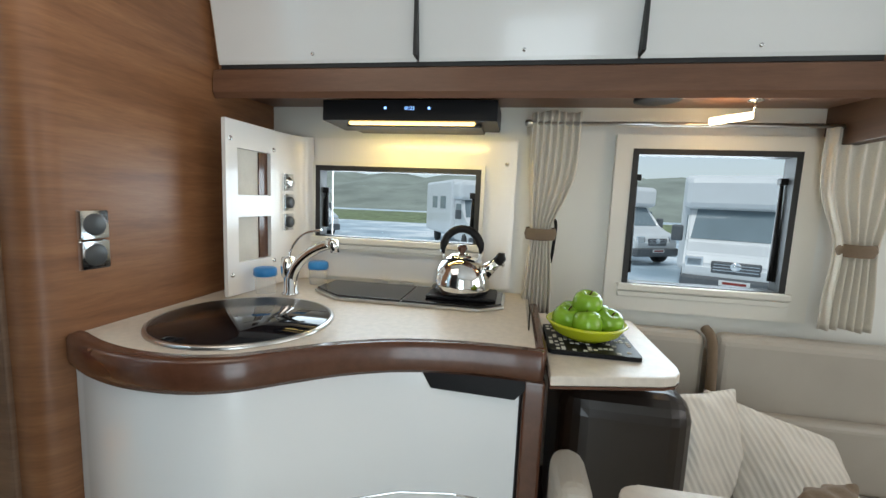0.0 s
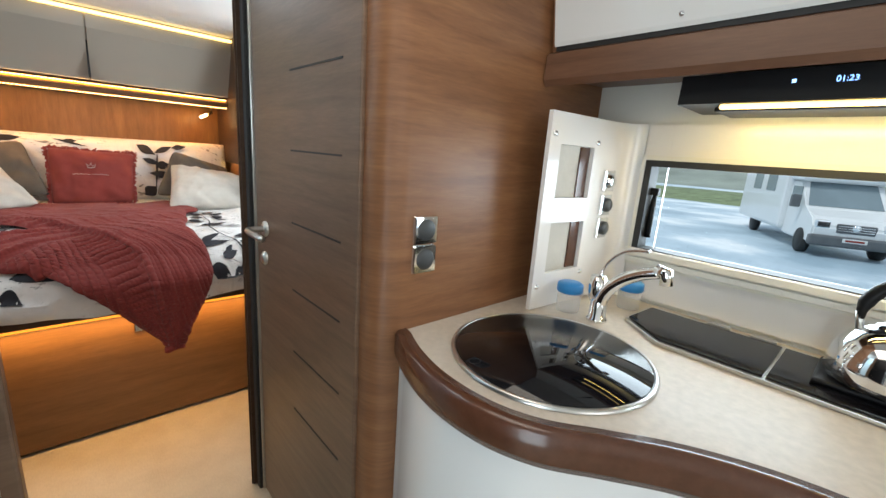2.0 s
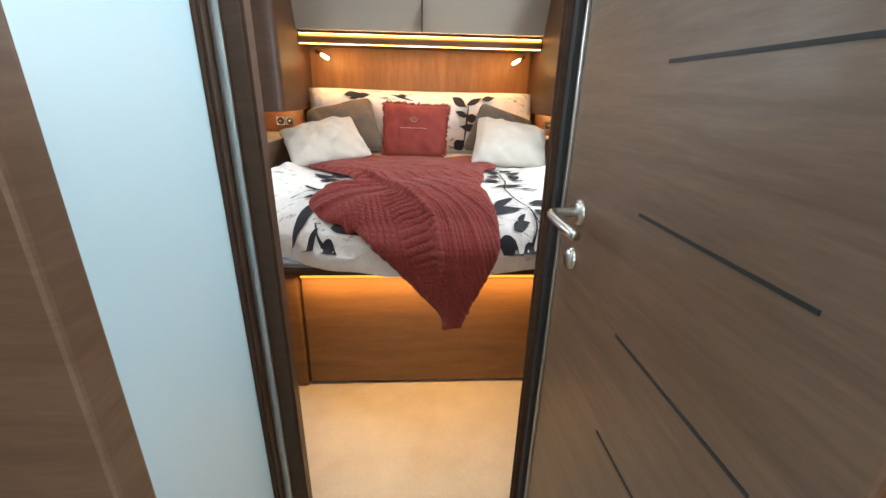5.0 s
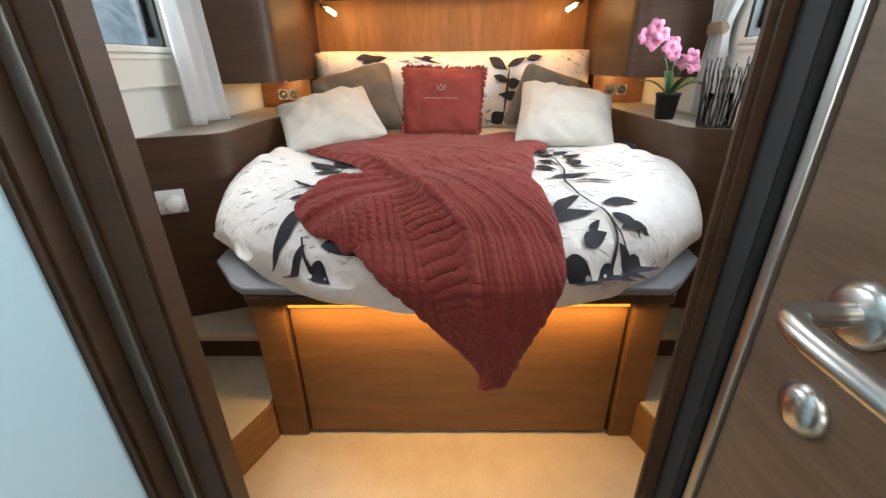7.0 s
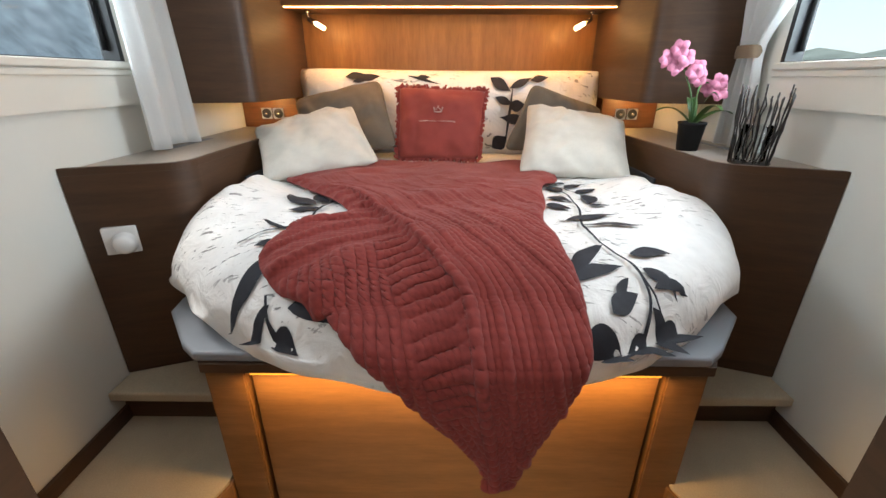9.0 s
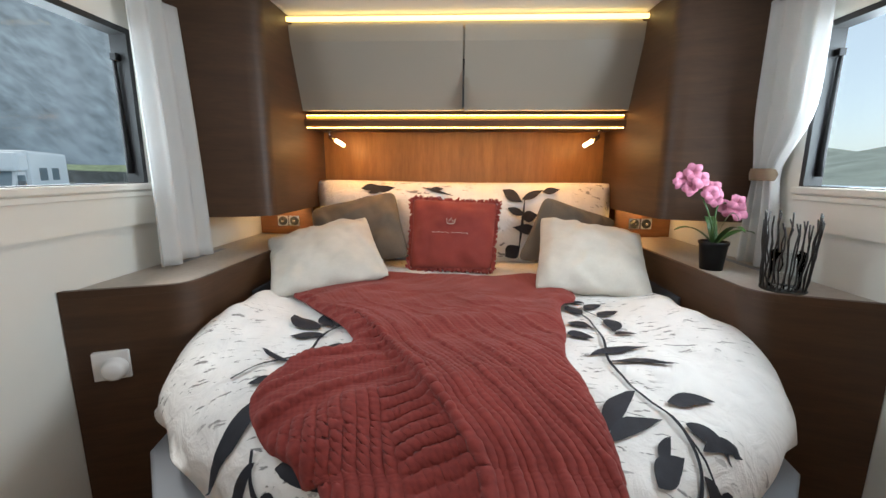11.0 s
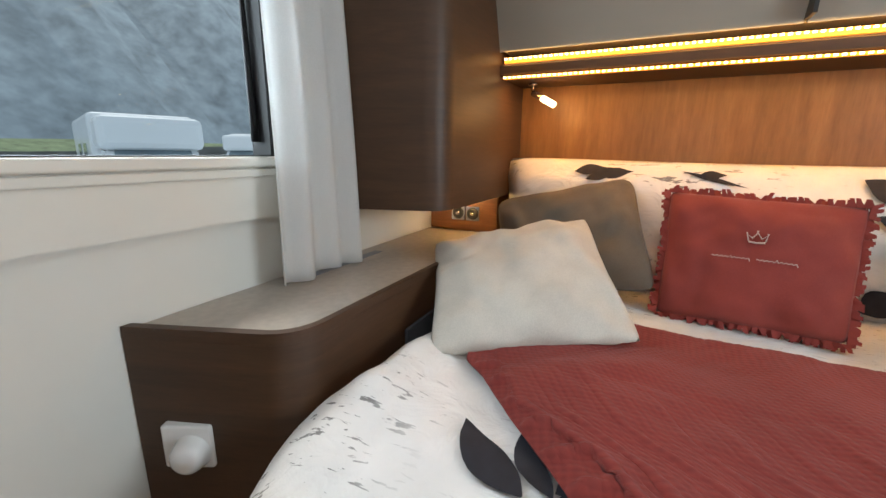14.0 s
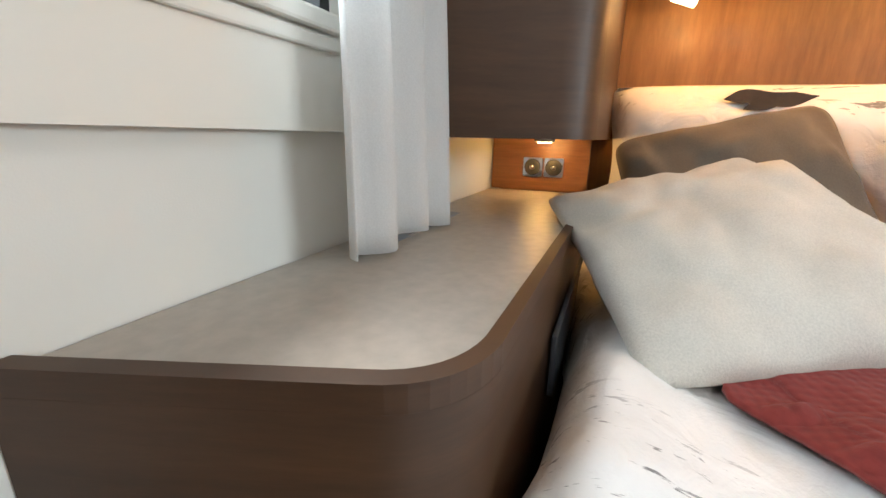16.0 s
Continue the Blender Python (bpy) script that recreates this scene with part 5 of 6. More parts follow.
def kettle(x, y, z):
    """Polished steel whistling kettle with black bail handle."""
    root = lathe("kettle", [(0, 0), (0.078, 0), (0.086, 0.006), (0.089, 0.018), (0.086, 0.045), (0.076, 0.075), (0.060, 0.095), (0.042, 0.108), (0.036, 0.111), (0.036, 0.114), (0.02, 0.118), (0, 0.120)], CHROME, pose(x, y, z), None, 40)
    tagged(root, "polished steel whistling kettle with black handle", "kettle")
    lathe("knob", [(0, 0.146), (0.012, 0.144), (0.016, 0.135), (0.012, 0.126), (0.007, 0.119)], TRIM, pose(x, y, z), root, 16)
    arc = [(x + 0.058 * math.cos(radians(t)), y - 0.01, z + 0.128 + 0.066 * math.sin(radians(t))) for t in range(-5, 191, 13)]
    tube("handle", arc, 0.010, BLACK, root, 10, [0.006, 0.008] + [0.012] * (len(arc) - 4) + [0.008, 0.006])
    for s in (-1, 1):
        tube("handle_lug", [(x + s * 0.052, y - 0.01, z + 0.09), (x + s * 0.060, y - 0.01, z + 0.13)], 0.006, STEEL, root)
    tube("spout", [(x + 0.065, y - 0.01, z + 0.065), (x + 0.09, y - 0.015, z + 0.085), (x + 0.112, y - 0.02, z + 0.108)], 0.02, CHROME, root, 14, [0.026, 0.018, 0.014])
    tube("whistle", [(x + 0.107, y - 0.02, z + 0.102), (x + 0.118, y - 0.022, z + 0.116), (x + 0.118, y - 0.022, z + 0.13)], 0.015, BLACK, root, 12, [0.016, 0.016, 0.010])
    return root


kettle(0.29, 1.972, CT + 0.026)


def tap(x, y, z):
    """Chrome mixer tap with a long rising spout and a thin bowed lever."""
    root = lathe("mixer_tap", [(0, 0.0), (0.026, 0.0), (0.026, 0.006), (0.021, 0.010), (0.020, 0.05), (0.016, 0.056)], CHROME, pose(x, y, z), None, 24)
    tagged(root, "chrome mixer tap with long arched spout", "tap")
    tube("spout", smooth_path([(x, y, z + 0.03), (x + 0.012, y - 0.002, z + 0.075), (x + 0.045, y - 0.008, z + 0.115), (x + 0.09, y - 0.016, z + 0.145), (x + 0.135, y - 0.024, z + 0.162)], 6), 0.015, CHROME, root, 16, [0.018 - 0.005 * k / 24 for k in range(25)])
    tube("nozzle", [(x + 0.128, y - 0.023, z + 0.166), (x + 0.150, y - 0.027, z + 0.166), (x + 0.152, y - 0.027, z + 0.140)], 0.014, CHROME, root, 14)
    tube("lever", smooth_path([(x - 0.01, y + 0.005, z + 0.10), (x + 0.0, y + 0.01, z + 0.145), (x + 0.04, y + 0.005, z + 0.185), (x + 0.10, y - 0.005, z + 0.20)], 5), 0.004, CHROME, root, 8)
    lathe("cartridge", [(0, 0.115), (0.018, 0.112), (0.022, 0.09), (0.020, 0.055), (0.012, 0.04)], CHROME, pose(x - 0.012, y + 0.006, z), root, 20)
    return root


tap(-0.212, 1.868, CT + 0.001)


def jar(x, y, z):
    root = lathe("storage_jar", [(0, 0.002), (0.028, 0.002), (0.030, 0.01), (0.030, 0.052), (0.027, 0.055)], JAR, pose(x, y, z), None, 24)
    lathe("lid", [(0.0, 0.078), (0.028, 0.078), (0.033, 0.074), (0.034, 0.056), (0.031, 0.053)], BLUE_LID, pose(x, y, z), root, 24)
    return tagged(root, "small clear jar with bright blue lid", "jar", "jars beside the tap")


jar(-0.29, 1.86, CT + 0.001)
jar(-0.205, 2.03, CT + 0.001)

# splash panel that bends from the back wall to the side, with two pockets
sp = plate_with_hole("splash_panel", "y", YR - 0.012, (-0.20, 1.02, 0.437, 1.505), (-0.262 + 0.0625, 1.115, 0.337, 1.422), 0.010, SPLASH)
tagged(sp, "white splash panel with two pockets round the window", "panel")
for z0, z1 in ((1.02, 1.115), (1.422, 1.505)):
    box("panel_edge", (-0.265, YR - 0.0125, z0), (-0.2, YR - 0.0025, z1), SPLASH, 0, sp)
bend = smooth_path([(-0.265, 2.112, 0), (-0.295, 2.102, 0), (-0.314, 2.075, 0), (-0.323, 2.04, 0), (-0.3305, 1.985, 0)], 4)
vs = [(p.x, p.y, z) for p in bend for z in (1.008, 1.505)] + [(p.x - 0.012, p.y + 0.004, z) for p in bend for z in (1.008, 1.505)]
nbend = len(bend)
fs = []
for i in range(nbend - 1):
    fs += [(2 * i, 2 * i + 2, 2 * i + 3, 2 * i + 1), (2 * nbend + 2 * i, 2 * nbend + 2 * i + 1, 2 * nbend + 2 * i + 3, 2 * nbend + 2 * i + 2)]
make("bend", vs, fs, SPLASH, True, sp)
# flat side leaf with two pockets, from the bend to its front edge
m = pose(-0.345, 1.767, 1.008, 90, 0, 90 - 4.0)
bm = bmesh.new()
W, H = 0.218, 0.497
for a, b in (((0, 0), (0.045, H)), ((0.19, 0), (W, H)), ((0.045, 0), (0.19, 0.094)), ((0.045, 0.226), (0.19, 0.29)), ((0.045, 0.422), (0.19, H))):
    add_box(bm, (a[0], a[1], -0.012), (b[0], b[1], 0.0), m)
bmesh.ops.remove_doubles(bm, verts=bm.verts[:], dist=1e-5)
from_bm("side_leaf", bm, SPLASH, False, sp)
bm = bmesh.new()
for z0 in (0.094, 0.29):
    add_box(bm, (0.04, z0 - 0.005, -0.020), (0.195, z0 + 0.138, -0.0165), m)
from_bm("pocket_back", bm, LINEN, False, sp)
for z0 in (0.094, 0.29):
    box("pocket_side", (0.150, z0 + 0.001, -0.0164), (0.1895, z0 + 0.131, -0.0125), TRIM, 0, sp, m)
for u, v in ((0.018, 0.06), (0.018, 0.445), (0.205, 0.08), (0.205, 0.435)):
    lathe("screw", [(0, 0.004), (0.006, 0.003), (0.007, 0)], CHROME, m @ pose(u, v, 0), sp, 12)
for x, z in ((0.405, 1.43), (0.41, 1.10)):
    lathe("screw", [(0, 0.004), (0.006, 0.003), (0.007, 0)], CHROME, pose(x, YR - 0.013, z, 90, 0, 0), sp, 12)
sk = None
for i, z in enumerate((1.345, 1.278, 1.212)):
    ob = box("kitchen_switch" if sk is None else "frame", (-0.328, 2.012, z - 0.029), (-0.315, 2.066, z + 0.029), CHROME, 0.003, sk)
    sk = sk or tagged(ob, "column of chrome-framed switch and sockets by the tap", "socket")
    lathe("insert", [(0, 0.012), (0.014, 0.012), (0.019, 0.008), (0.02, 0.0)], MINT if i else CHROME, pose(-0.316, 2.039, z, 90, 0, 90), sk, 20)

# cooker hood
hood = extrude_x("cooker_hood", [(1.885, 1.522), (1.888, 1.578), (2.11, 1.59), (2.11, 1.54), (2.05, 1.520)], -0.121, 0.378, BLACK)
tagged(hood, "slim black cooker hood with clock and light strip", "cooker hood")
box("light_strip", (-0.046, 1.892, 1.512), (0.318, 1.906, 1.5215), LED_YELLOW, 0.004, hood)
box("underside", (-0.06, 1.915, 1.510), (0.335, 2.04, 1.5195), BLACK, 0.003, hood)
fc = bpy.data.curves.new("clock_digits", 'FONT')
fc.body, fc.size, fc.align_x, fc.align_y = "01:23", 0.013, 'CENTER', 'CENTER'
fc.materials.append(DISPLAY)
dg = new("clock_digits", fc)
dg.parent = hood
dg.matrix_world = Matrix.Translation(PLACE[0]) @ pose(0.135, 1.8855, 1.555, 90, 0, 0)
for x in (0.065, 0.155 + 0.035):
    box("button", (x - 0.003, 1.8855, 1.553), (x + 0.003, 1.887, 1.559), DISPLAY, 0, hood)

# overhead kitchen cabinets
kc = extrude_x("overhead_kitchen_cabinet", [(1.85, 1.665), (1.80, 1.95), (1.74, CEIL - 0.004), (YR - 0.003, CEIL - 0.004), (YR - 0.003, 1.63), (1.86, 1.63)], -0.427, 1.30, WALNUT)
tagged(kc, "overhead kitchen cabinet with three white gloss doors", "cabinet")
for x0, x1 in ((-0.412, 0.163), (0.170, 0.705), (0.712, 1.215)):
    extrude_x("door", [(1.838, 1.662), (1.834, 1.67), (1.782, 1.95), (1.74, 2.03), (1.752, 2.035), (1.798, 1.952), (1.850, 1.668)], x0, x1, WHITE_GLOSS, kc)
    lathe("catch", [(0, 0.004), (0.004, 0.004), (0.005, 0)], CHROME, pose((x0 + x1) / 2, 1.83, 1.684, 80, 0, 0), kc, 10)
boxes("gap_strip", [((0.162, 1.80, 1.668), (0.171, 1.845, 1.95)), ((0.704, 1.80, 1.668), (0.713, 1.845, 1.95)), ((-0.41, 1.842, 1.652), (1.215, 1.85, 1.664))], RUBBER, 0, kc)
extrude_x("valance", [(1.835, 1.570), (1.825, 1.585), (1.83, 1.645), (1.845, 1.652), (YR - 0.004, 1.652), (YR - 0.004, 1.612), (1.88, 1.60)], -0.426, 1.30, VALANCE, kc)
struct(box("wall_cabinet_end", (1.30, 1.75, 1.50), (1.34, YR - 0.003, CEIL - 0.004), WALNUT_DARK, 0.003))
vent = lathe("round_ceiling_vent", [(0, 0.004), (0.05, 0.003), (0.058, 0.0), (0.06, -0.010), (0.045, -0.012), (0, -0.010)], BLACK, pose(0.80, 1.98, 1.608))
tagged(vent, "dark round vent under the overhead cabinet", "vent")
sl2 = lathe("swivel_spot_lamp", [(0, 0), (0.018, 0), (0.018, 0.008), (0, 0.008)], CHROME, pose(1.05, 2.0, 1.602))
tagged(sl2, "chrome swivel spot lamp glowing above dinette window", "lamp")
tube("arm", [(1.05, 2.0, 1.605), (1.05, 2.0, 1.575)], 0.004, CHROME, sl2)
tube("lamp_tube", [(1.045, 2.0, 1.565), (0.99, 2.0, 1.556), (0.945, 2.0, 1.548)], 0.010, LED_SPOT, sl2, 14)

# fold-out shelf with fruit
FLAP = [(0.526, 1.99), (0.526, 1.525), (0.745, 1.575), (0.770, 1.588), (0.785, 1.610), (0.790, 1.640), (0.790, 1.99)]
fs_ = prism("folding_shelf", FLAP, 0.962, 0.982, COUNTER_M, 0.003)
tagged(fs_, "beige fold-out worktop flap beside the kitchen unit", "shelf")
prism("edge", FLAP, 0.956, 0.9615, TRIM, 0, fs_)
box("bracket", (0.53, 1.59, 0.93), (0.56, 1.62, 0.955), BLACK, 0.003, fs_)
mt = prism("place_mat", rounded(0.53, 1.645, 0.725, 1.84, 0.008), 0.983, 0.993, BLACK, 0.002)
tagged(mt, "black mat with pale mosaic squares under the bowl", "mat")
rng = random.Random(12)
bm = bmesh.new()
for i in range(16):
    for j in range(16):
        if rng.random() < 0.35:
            x, y = 0.536 + i * 0.0116, 1.651 + j * 0.0116
            add_box(bm, (x, y, 0.9925), (x + 0.008, y + 0.008, 0.9945))
tagged(from_bm("mosaic", bm, LINEN, False, mt), kind="stuff")
bowl = lathe("fruit_bowl", [(0, 0.004), (0.050, 0.004), (0.077, 0.02), (0.089, 0.038), (0.093, 0.042), (0.089, 0.045), (0.074, 0.026), (0.05, 0.012), (0, 0.011)], LIME, pose(0.622, 1.748, 0.993), None, 40)
tagged(bowl, "shallow lime-green ceramic bowl holding apples", "bowl")


def apple(x, y, z, r, tilt):
    prof = [(0.0, 0.62), (0.15, 0.72), (0.35, 0.86), (0.62, 0.86), (0.88, 0.58), (1.0, 0.12), (0.94, -0.32), (0.74, -0.70), (0.45, -0.90), (0.22, -0.88), (0, -0.78)]
    m = pose(x, y, z, tilt, tilt * 0.6, 0)
    root = lathe("apple", [(a * r, b * r) for a, b in prof], APPLE, m, None, 24)
    tube("stalk", [m @ Vector((0, 0, 0.6 * r)), m @ Vector((0.002, 0.001, 0.85 * r)), m @ Vector((0.006, 0.002, 1.05 * r))], 0.0016, TRIM, root, 6)
    return tagged(root, "shiny green apple in the lime bowl", "apple", "apples in the bowl")


for ap in [(0.575, 1.738, 1.038, 0.034, 12), (0.618, 1.706, 1.038, 0.034, -15), (0.668, 1.730, 1.038, 0.034, 20), (0.592, 1.788, 1.038, 0.033, 5), (0.655, 1.788, 1.038, 0.033, -8), (0.622, 1.750, 1.074, 0.035, 10)]:
    apple(*ap)

gp = box("glass_guard", (0.487, 1.72, CT + 0.002), (0.4905, 1.98, CT + 0.05), CLEAR, 0.001)
tagged(gp, "low clear guard at the end of the worktop", "guard")

# ---- dinette ----
curtain("curtain", 0.475, 0.62, 2.055, 0.965, 1.585, CURTAIN_CREAM, "cream curtain tied back beside dinette window", 7, 0.012, 1.215, -0.18, gather=0.42)
curtain("curtain", 1.26, 1.46, 2.05, 0.99, 1.55, CURTAIN_CREAM, "cream curtain tied back beside dinette window", 6, 0.012, 1.215, 0.06, gather=0.5)
for x in (0.521, 1.372):
    tagged(lathe("curtain_tieback", [(0.040, -0.018), (0.045, 0), (0.040, 0.018)], TIE_M, pose(x, 2.052, 1.217, 6, 0, 0) @ Matrix.Diagonal((1.1, 0.6, 1, 1))), "brown cloth tieback round the cream curtain", "tieback")
pole(0.465, 1.315, 2.055, 1.55, "steel curtain rail above the dinette window")
hk = tube("tieback_hook", smooth_path([(0.565, 2.11, 1.26), (0.57, 2.09, 1.24), (0.565, 2.09, 1.16), (0.56, 2.095, 1.12)], 4), 0.005, BLACK)
tagged(hk, "black tieback hook on the wall", "hook")


def bench():
    """L-shaped seat: dark leatherette end, pale padded back, seat and cushions."""
    root = prism("dinette_bench", rounded(0.56, 1.55, 1.75, 2.116, 0.04), 0.108, 0.42, BROWN_LEATHER, 0.01)
    tagged(root, "dinette bench in dark brown and pale beige leatherette", "bench")
    box("back_end", (0.57, 1.66, 0.40), (0.86, 2.02, 0.90), BROWN_LEATHER, 0.06, root, None, 5)
    box("back_rest", (0.74, 2.03, 0.50), (1.02, 2.10, 0.95), PALE_LEATHER, 0.03, root, None, 4)
    box("back_rest", (1.05, 2.03, 0.50), (1.75, 2.10, 0.95), PALE_LEATHER, 0.03, root, None, 4)
    tube("piping", smooth_path([(1.035, 2.03, 0.55), (1.035, 2.02, 0.8), (1.03, 2.03, 0.93), (1.02, 2.06, 0.96)], 4), 0.014, TIE_M, root)
    box("seat_cushion", (0.74, 1.52, 0.42), (1.75, 2.03, 0.54), PALE_LEATHER, 0.03, root, None, 4)
    box("seat_back", (1.05, 1.98, 0.54), (1.75, 2.03, 0.74), PALE_LEATHER, 0.02, root, None, 4)
    return root


bench()
seat = box("side_seat", (0.535, 1.40, 0.108), (0.60, 1.545, 0.84), PALE_LEATHER, 0.03, None, None, 4)
tagged(seat, "pale leatherette seat end beside the kitchen unit", "seat")
cushion("ribbed_cushion", (0.93, 1.80, 0.70), (0.11, 0.09, -0.02), (0.02, 0.045, 0.16), 0.11, RIBBED, "ribbed beige cotton cushion on the bench", group="bench cushions")
cushion("ribbed_cushion", (1.14, 1.83, 0.67), (0.15, -0.03, -0.04), (-0.02, 0.08, 0.12), 0.11, RIBBED, "ribbed beige cotton cushion on the bench", group="bench cushions")
tbl = prism("dinette_table", rounded(0.64, 0.80, 1.50, 1.465, 0.04), 0.80, 0.828, COUNTER_M, 0.004)
tagged(tbl, "beige dinette table with brown edge", "table")
prism("edge", rounded(0.634, 0.794, 1.506, 1.471, 0.045), 0.792, 0.7995, TRIM, 0.002, tbl)
tube("leg", [(1.08, 1.04, 0.108), (1.08, 1.04, 0.4), (1.08, 1.04, 0.792)], 0.04, STEEL, tbl, 20)
bag = cushion("paper_napkin", (0.93, 1.40, 0.865), (0.05, 0.02, 0), (0.0, 0.015, 0.04), 0.06, TIE_M, "brown folded napkin standing on the table", "napkin")


def wine_glass(x, y, z):
    root = lathe("wine_glass", [(0, 0), (0.034, 0.001), (0.034, 0.003), (0.006, 0.008), (0.004, 0.02), (0.004, 0.075), (0.012, 0.085), (0.034, 0.11), (0.040, 0.14), (0.034, 0.20), (0.0325, 0.20), (0.038, 0.14), (0.03, 0.11), (0, 0.088)], CLEAR, pose(x, y, z), None, 28)
    return tagged(root, "clear stemmed wine glass on the table", "glass")


wine_glass(1.05, 1.41, 0.829)

# ---- outside ----
PLACE[0] = Vector((0, 0, 0))
GZ = -0.75


def asphalt():
    m = Mat("wet_asphalt_sky_sheen", 0.45)
    v = m.coords()
    # overcast sky's sheen on the wet ground, put into the colour as pale patches
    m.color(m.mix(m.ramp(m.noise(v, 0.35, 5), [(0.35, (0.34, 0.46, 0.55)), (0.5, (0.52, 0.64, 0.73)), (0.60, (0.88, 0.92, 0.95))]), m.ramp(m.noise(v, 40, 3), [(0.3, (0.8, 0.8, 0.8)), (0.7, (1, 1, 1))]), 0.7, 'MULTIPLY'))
    return m.m


struct(make("ground", [(-400, -400, GZ), (400, -400, GZ), (400, 400, GZ), (-400, 400, GZ)], [(0, 1, 2, 3)], asphalt()), "wet grey yard with pale sky sheen painted in")
GRASS = plain("grass", (0.24, 0.30, 0.15), 0.9, 0, 0, 0.5, 1.5)
# the grey-blue mist in front of the hill is put into its colour
HILL = plain("misty_wooded_hill", (0.34, 0.40, 0.44), 0.9, 0, 0, 0.5, 0.25)
VAN_WHITE = plain("white_vehicle_paint", (0.75, 0.77, 0.78), 0.3, 0, 0.4, 0.06, 1)
VAN_GREY = plain("grey_vehicle_plastic", (0.12, 0.13, 0.14), 0.5, 0, 0, 0.2, 4)
VAN_GLASS = plain("dark_vehicle_glass", (0.20, 0.26, 0.29), 0.06, 0, 0.5, 0.2, 1)


def bank(name, y0, y1, h, x0, x1, mat):
    """A low uneven bank of ground across the distance."""
    vs, fs = [], []
    n = 60
    for i in range(n + 1):
        x = x0 + (x1 - x0) * i / n
        k = h * (0.8 + 0.35 * noise.noise((x * 0.06, y0, 0)))
        vs += [(x, y0, GZ - 0.02), (x, y0 * 0.5 + y1 * 0.5, GZ + k), (x, y1, GZ - 0.02)]
    for i in range(n):
        a = 3 * i
        fs += [(a, a + 3, a + 4, a + 1), (a + 1, a + 4, a + 5, a + 2)]
    return struct(make(name, vs, fs, mat, True))


bank("ground_bank", 34, 50, 0.75, -90, 90, GRASS)
# paler and greyer than the near grass
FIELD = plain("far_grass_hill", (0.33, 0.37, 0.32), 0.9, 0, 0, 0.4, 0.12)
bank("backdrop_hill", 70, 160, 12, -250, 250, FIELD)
bank("ground_bank_left", -30, -50, 3.4, -90, 90, GRASS)
HEDGE = plain("dark_hedge_leaves", (0.07, 0.085, 0.085), 0.9, 0, 0, 0.7, 1.2)
bank("ground_hedge_left", -27, -29, 2.5, -90, 90, HEDGE)
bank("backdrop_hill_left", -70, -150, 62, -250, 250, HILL)


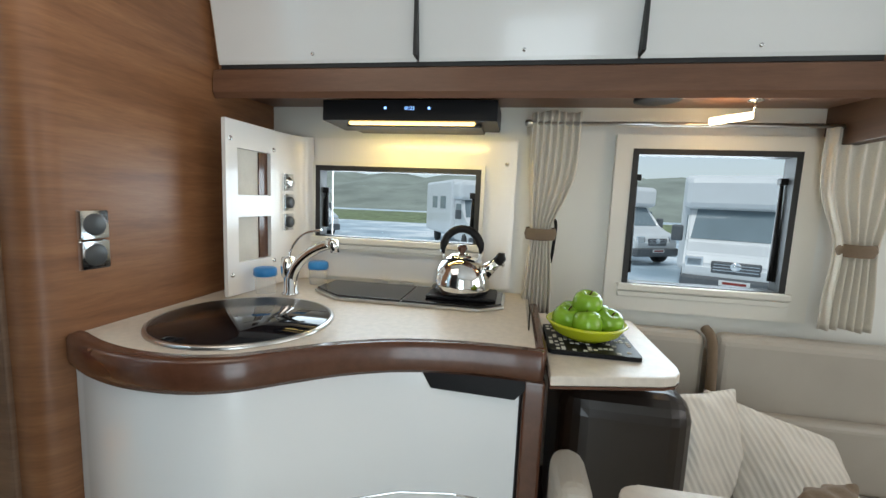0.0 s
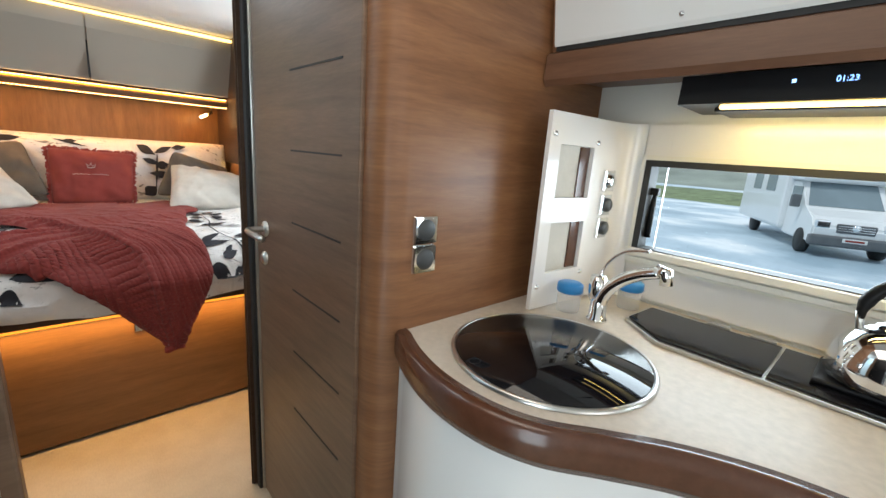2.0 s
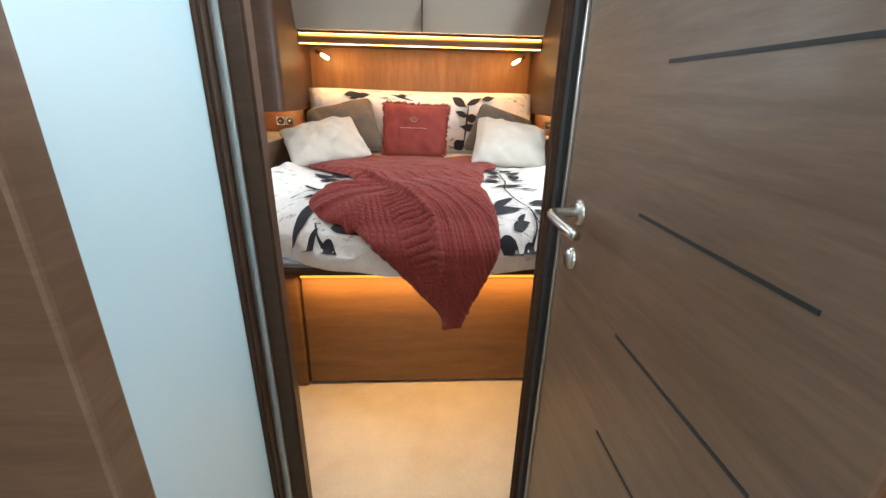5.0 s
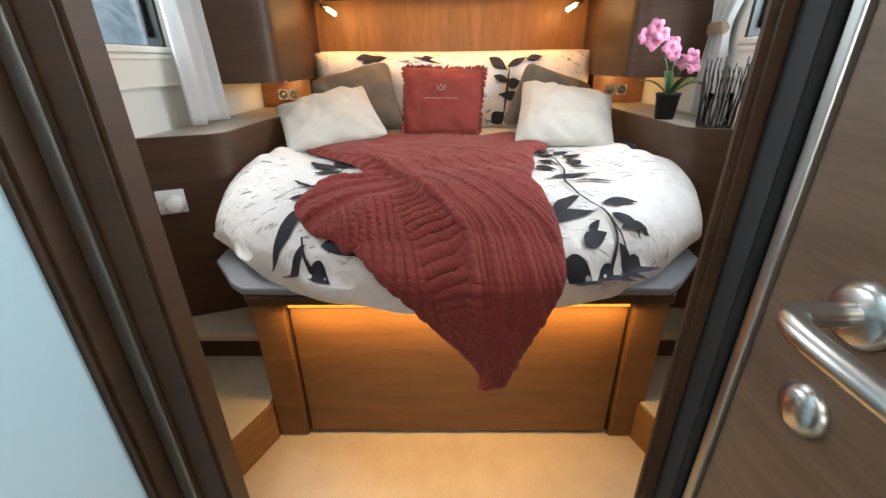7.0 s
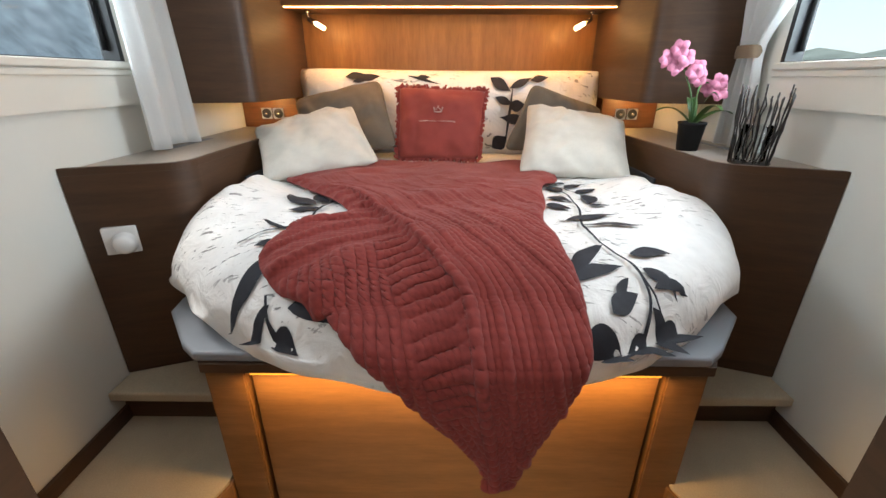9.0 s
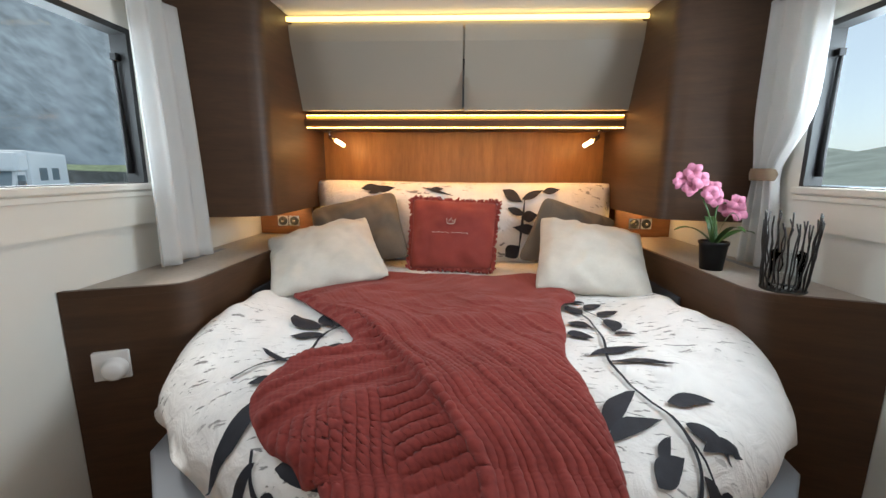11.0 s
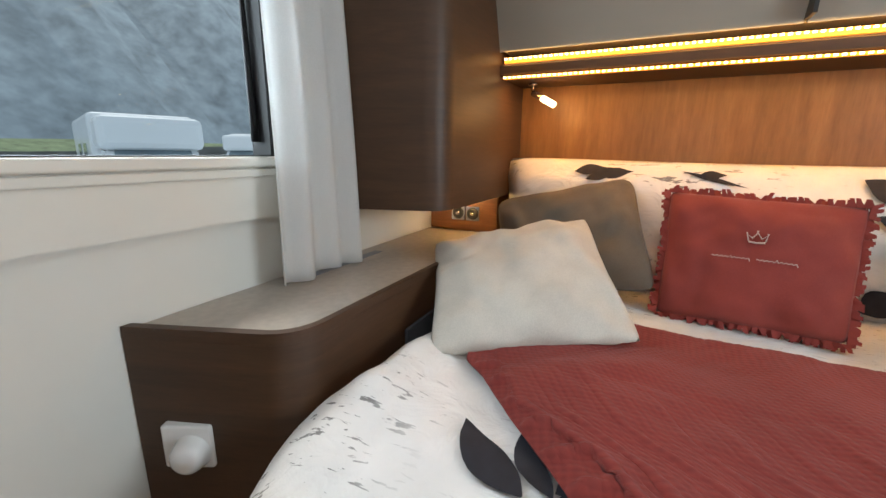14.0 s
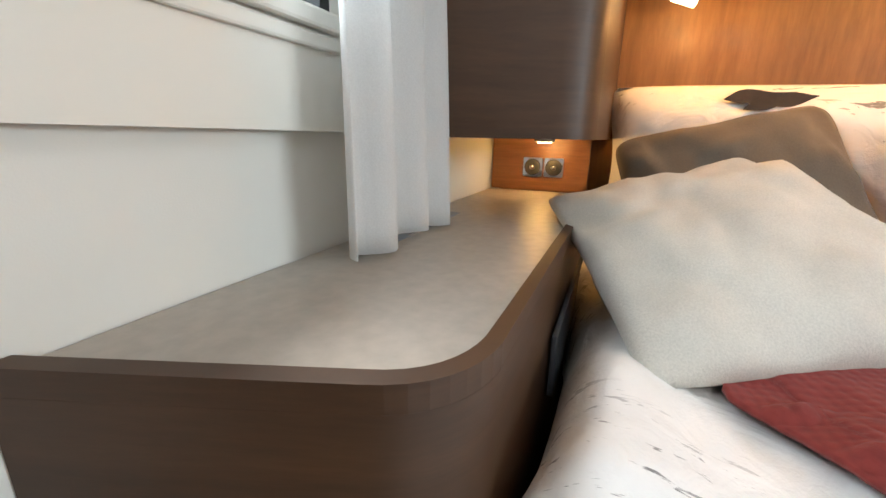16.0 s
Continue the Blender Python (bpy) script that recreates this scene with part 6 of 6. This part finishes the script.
def motorhome(x, y, yaw, scale=1.0):
    """White coachbuilt motorhome: cab with bonnet, grille and lamps, high body with windows. It faces -y before the turn."""
    m = pose(x, y, GZ, 0, 0, yaw)

    def bx(name, a, b, mat, bev=0.02, parent=None):
        return box(name, a, b, mat, bev, parent, m)

    root = bx("motorhome", (-1.1, 1.3, 0.45), (1.1, 6.0, 2.85), VAN_WHITE, 0.12)
    tagged(root, "white coachbuilt motorhome parked on the wet yard", "motorhome", "parked motorhomes")
    bx("overcab", (-1.05, 0.35, 2.0), (1.05, 1.4, 2.75), VAN_WHITE, 0.15, root)
    bm = bmesh.new()
    prof = [(-0.75, 0.35), (-0.80, 0.85), (-0.62, 1.08), (0.05, 1.28), (0.62, 2.02), (1.4, 2.05), (1.4, 0.35)]
    a = [bm.verts.new(m @ Vector((-0.93, py, pz))) for py, pz in prof]
    b = [bm.verts.new(m @ Vector((0.93, py, pz))) for py, pz in prof]
    bm.faces.new(a)
    bm.faces.new(b[::-1])
    for i in range(len(prof)):
        j = (i + 1) % len(prof)
        bm.faces.new((a[i], b[i], b[j], a[j]))
    bmesh.ops.bevel(bm, geom=bm.edges[:], offset=0.05, segments=3, affect='EDGES')
    from_bm("cab", bm, VAN_WHITE, False, root)
    d = Vector((0, 0.57, 0.74)).normalized()
    nv = Vector((0, -d.z, d.y))
    o = Vector((0, 0.09, 1.33)) + nv * 0.012
    make("windscreen", [m @ (o + Vector((sx, 0, 0)) + d * t) for sx, t in ((-0.84, 0.0), (0.84, 0.0), (0.76, 0.84), (-0.76, 0.84))], [(0, 1, 2, 3)], VAN_GLASS, False, root)
    bx("grille", (-0.42, -0.80, 0.70), (0.42, -0.76, 0.95), VAN_GREY, 0.03, root)
    for z in (0.77, 0.83, 0.89):
        bx("grille_bar", (-0.38, -0.815, z - 0.01), (0.38, -0.795, z + 0.01), CHROME, 0.004, root)
    lathe("badge", [(0.0, 0.02), (0.09, 0.018), (0.095, 0)], CHROME, m @ pose(0, -0.80, 0.86, 90, 0, 0), root, 20)
    bx("bumper", (-0.95, -0.86, 0.32), (0.95, -0.6, 0.62), VAN_GREY, 0.06, root)
    bx("number_plate", (-0.26, -0.875, 0.47), (0.26, -0.86, 0.58), WHITE_GLOSS, 0.004, root)
    bx("number_bars", (-0.2, -0.882, 0.50), (0.2, -0.876, 0.55), RED_CLOTH, 0.0, root)
    for s in (-1, 1):
        bx("headlamp", (s * 0.72 - 0.17, -0.80, 0.78), (s * 0.72 + 0.17, -0.66, 1.02), CHROME, 0.05, root)
        bx("mirror", (s * 1.12 - 0.12, 0.15, 1.25), (s * 1.12 + 0.12, 0.30, 1.62), VAN_GREY, 0.04, root)
        bx("side_window", (s * 0.94 - 0.012, 0.45, 1.25), (s * 0.94 + 0.012, 1.15, 1.85), VAN_GLASS, 0.004, root)
        for k in (2.2, 3.7):
            bx("side_window", (s * 1.10 - 0.012, k, 1.6), (s * 1.10 + 0.012, k + 0.9, 2.15), VAN_GLASS, 0.004, root)
        for k in (-0.1, 4.4):
            w = lathe("wheel", [(0, 0.1), (0.19, 0.1), (0.22, 0.08), (0.34, 0.09), (0.35, 0), (0.34, -0.1), (0, -0.1)], RUBBER, m @ pose(s * 0.86, k, 0.35, 0, 90 * s, 0), root, 24)
    return root


motorhome(5.2, 10.5, -22)
motorhome(5.0, 16.6, 30)
motorhome(-0.6, 17.0, 25)
motorhome(-9.0, 19.0, 60)
motorhome(-7.6, -9.2, 160)
motorhome(-16.0, -17.0, 120)
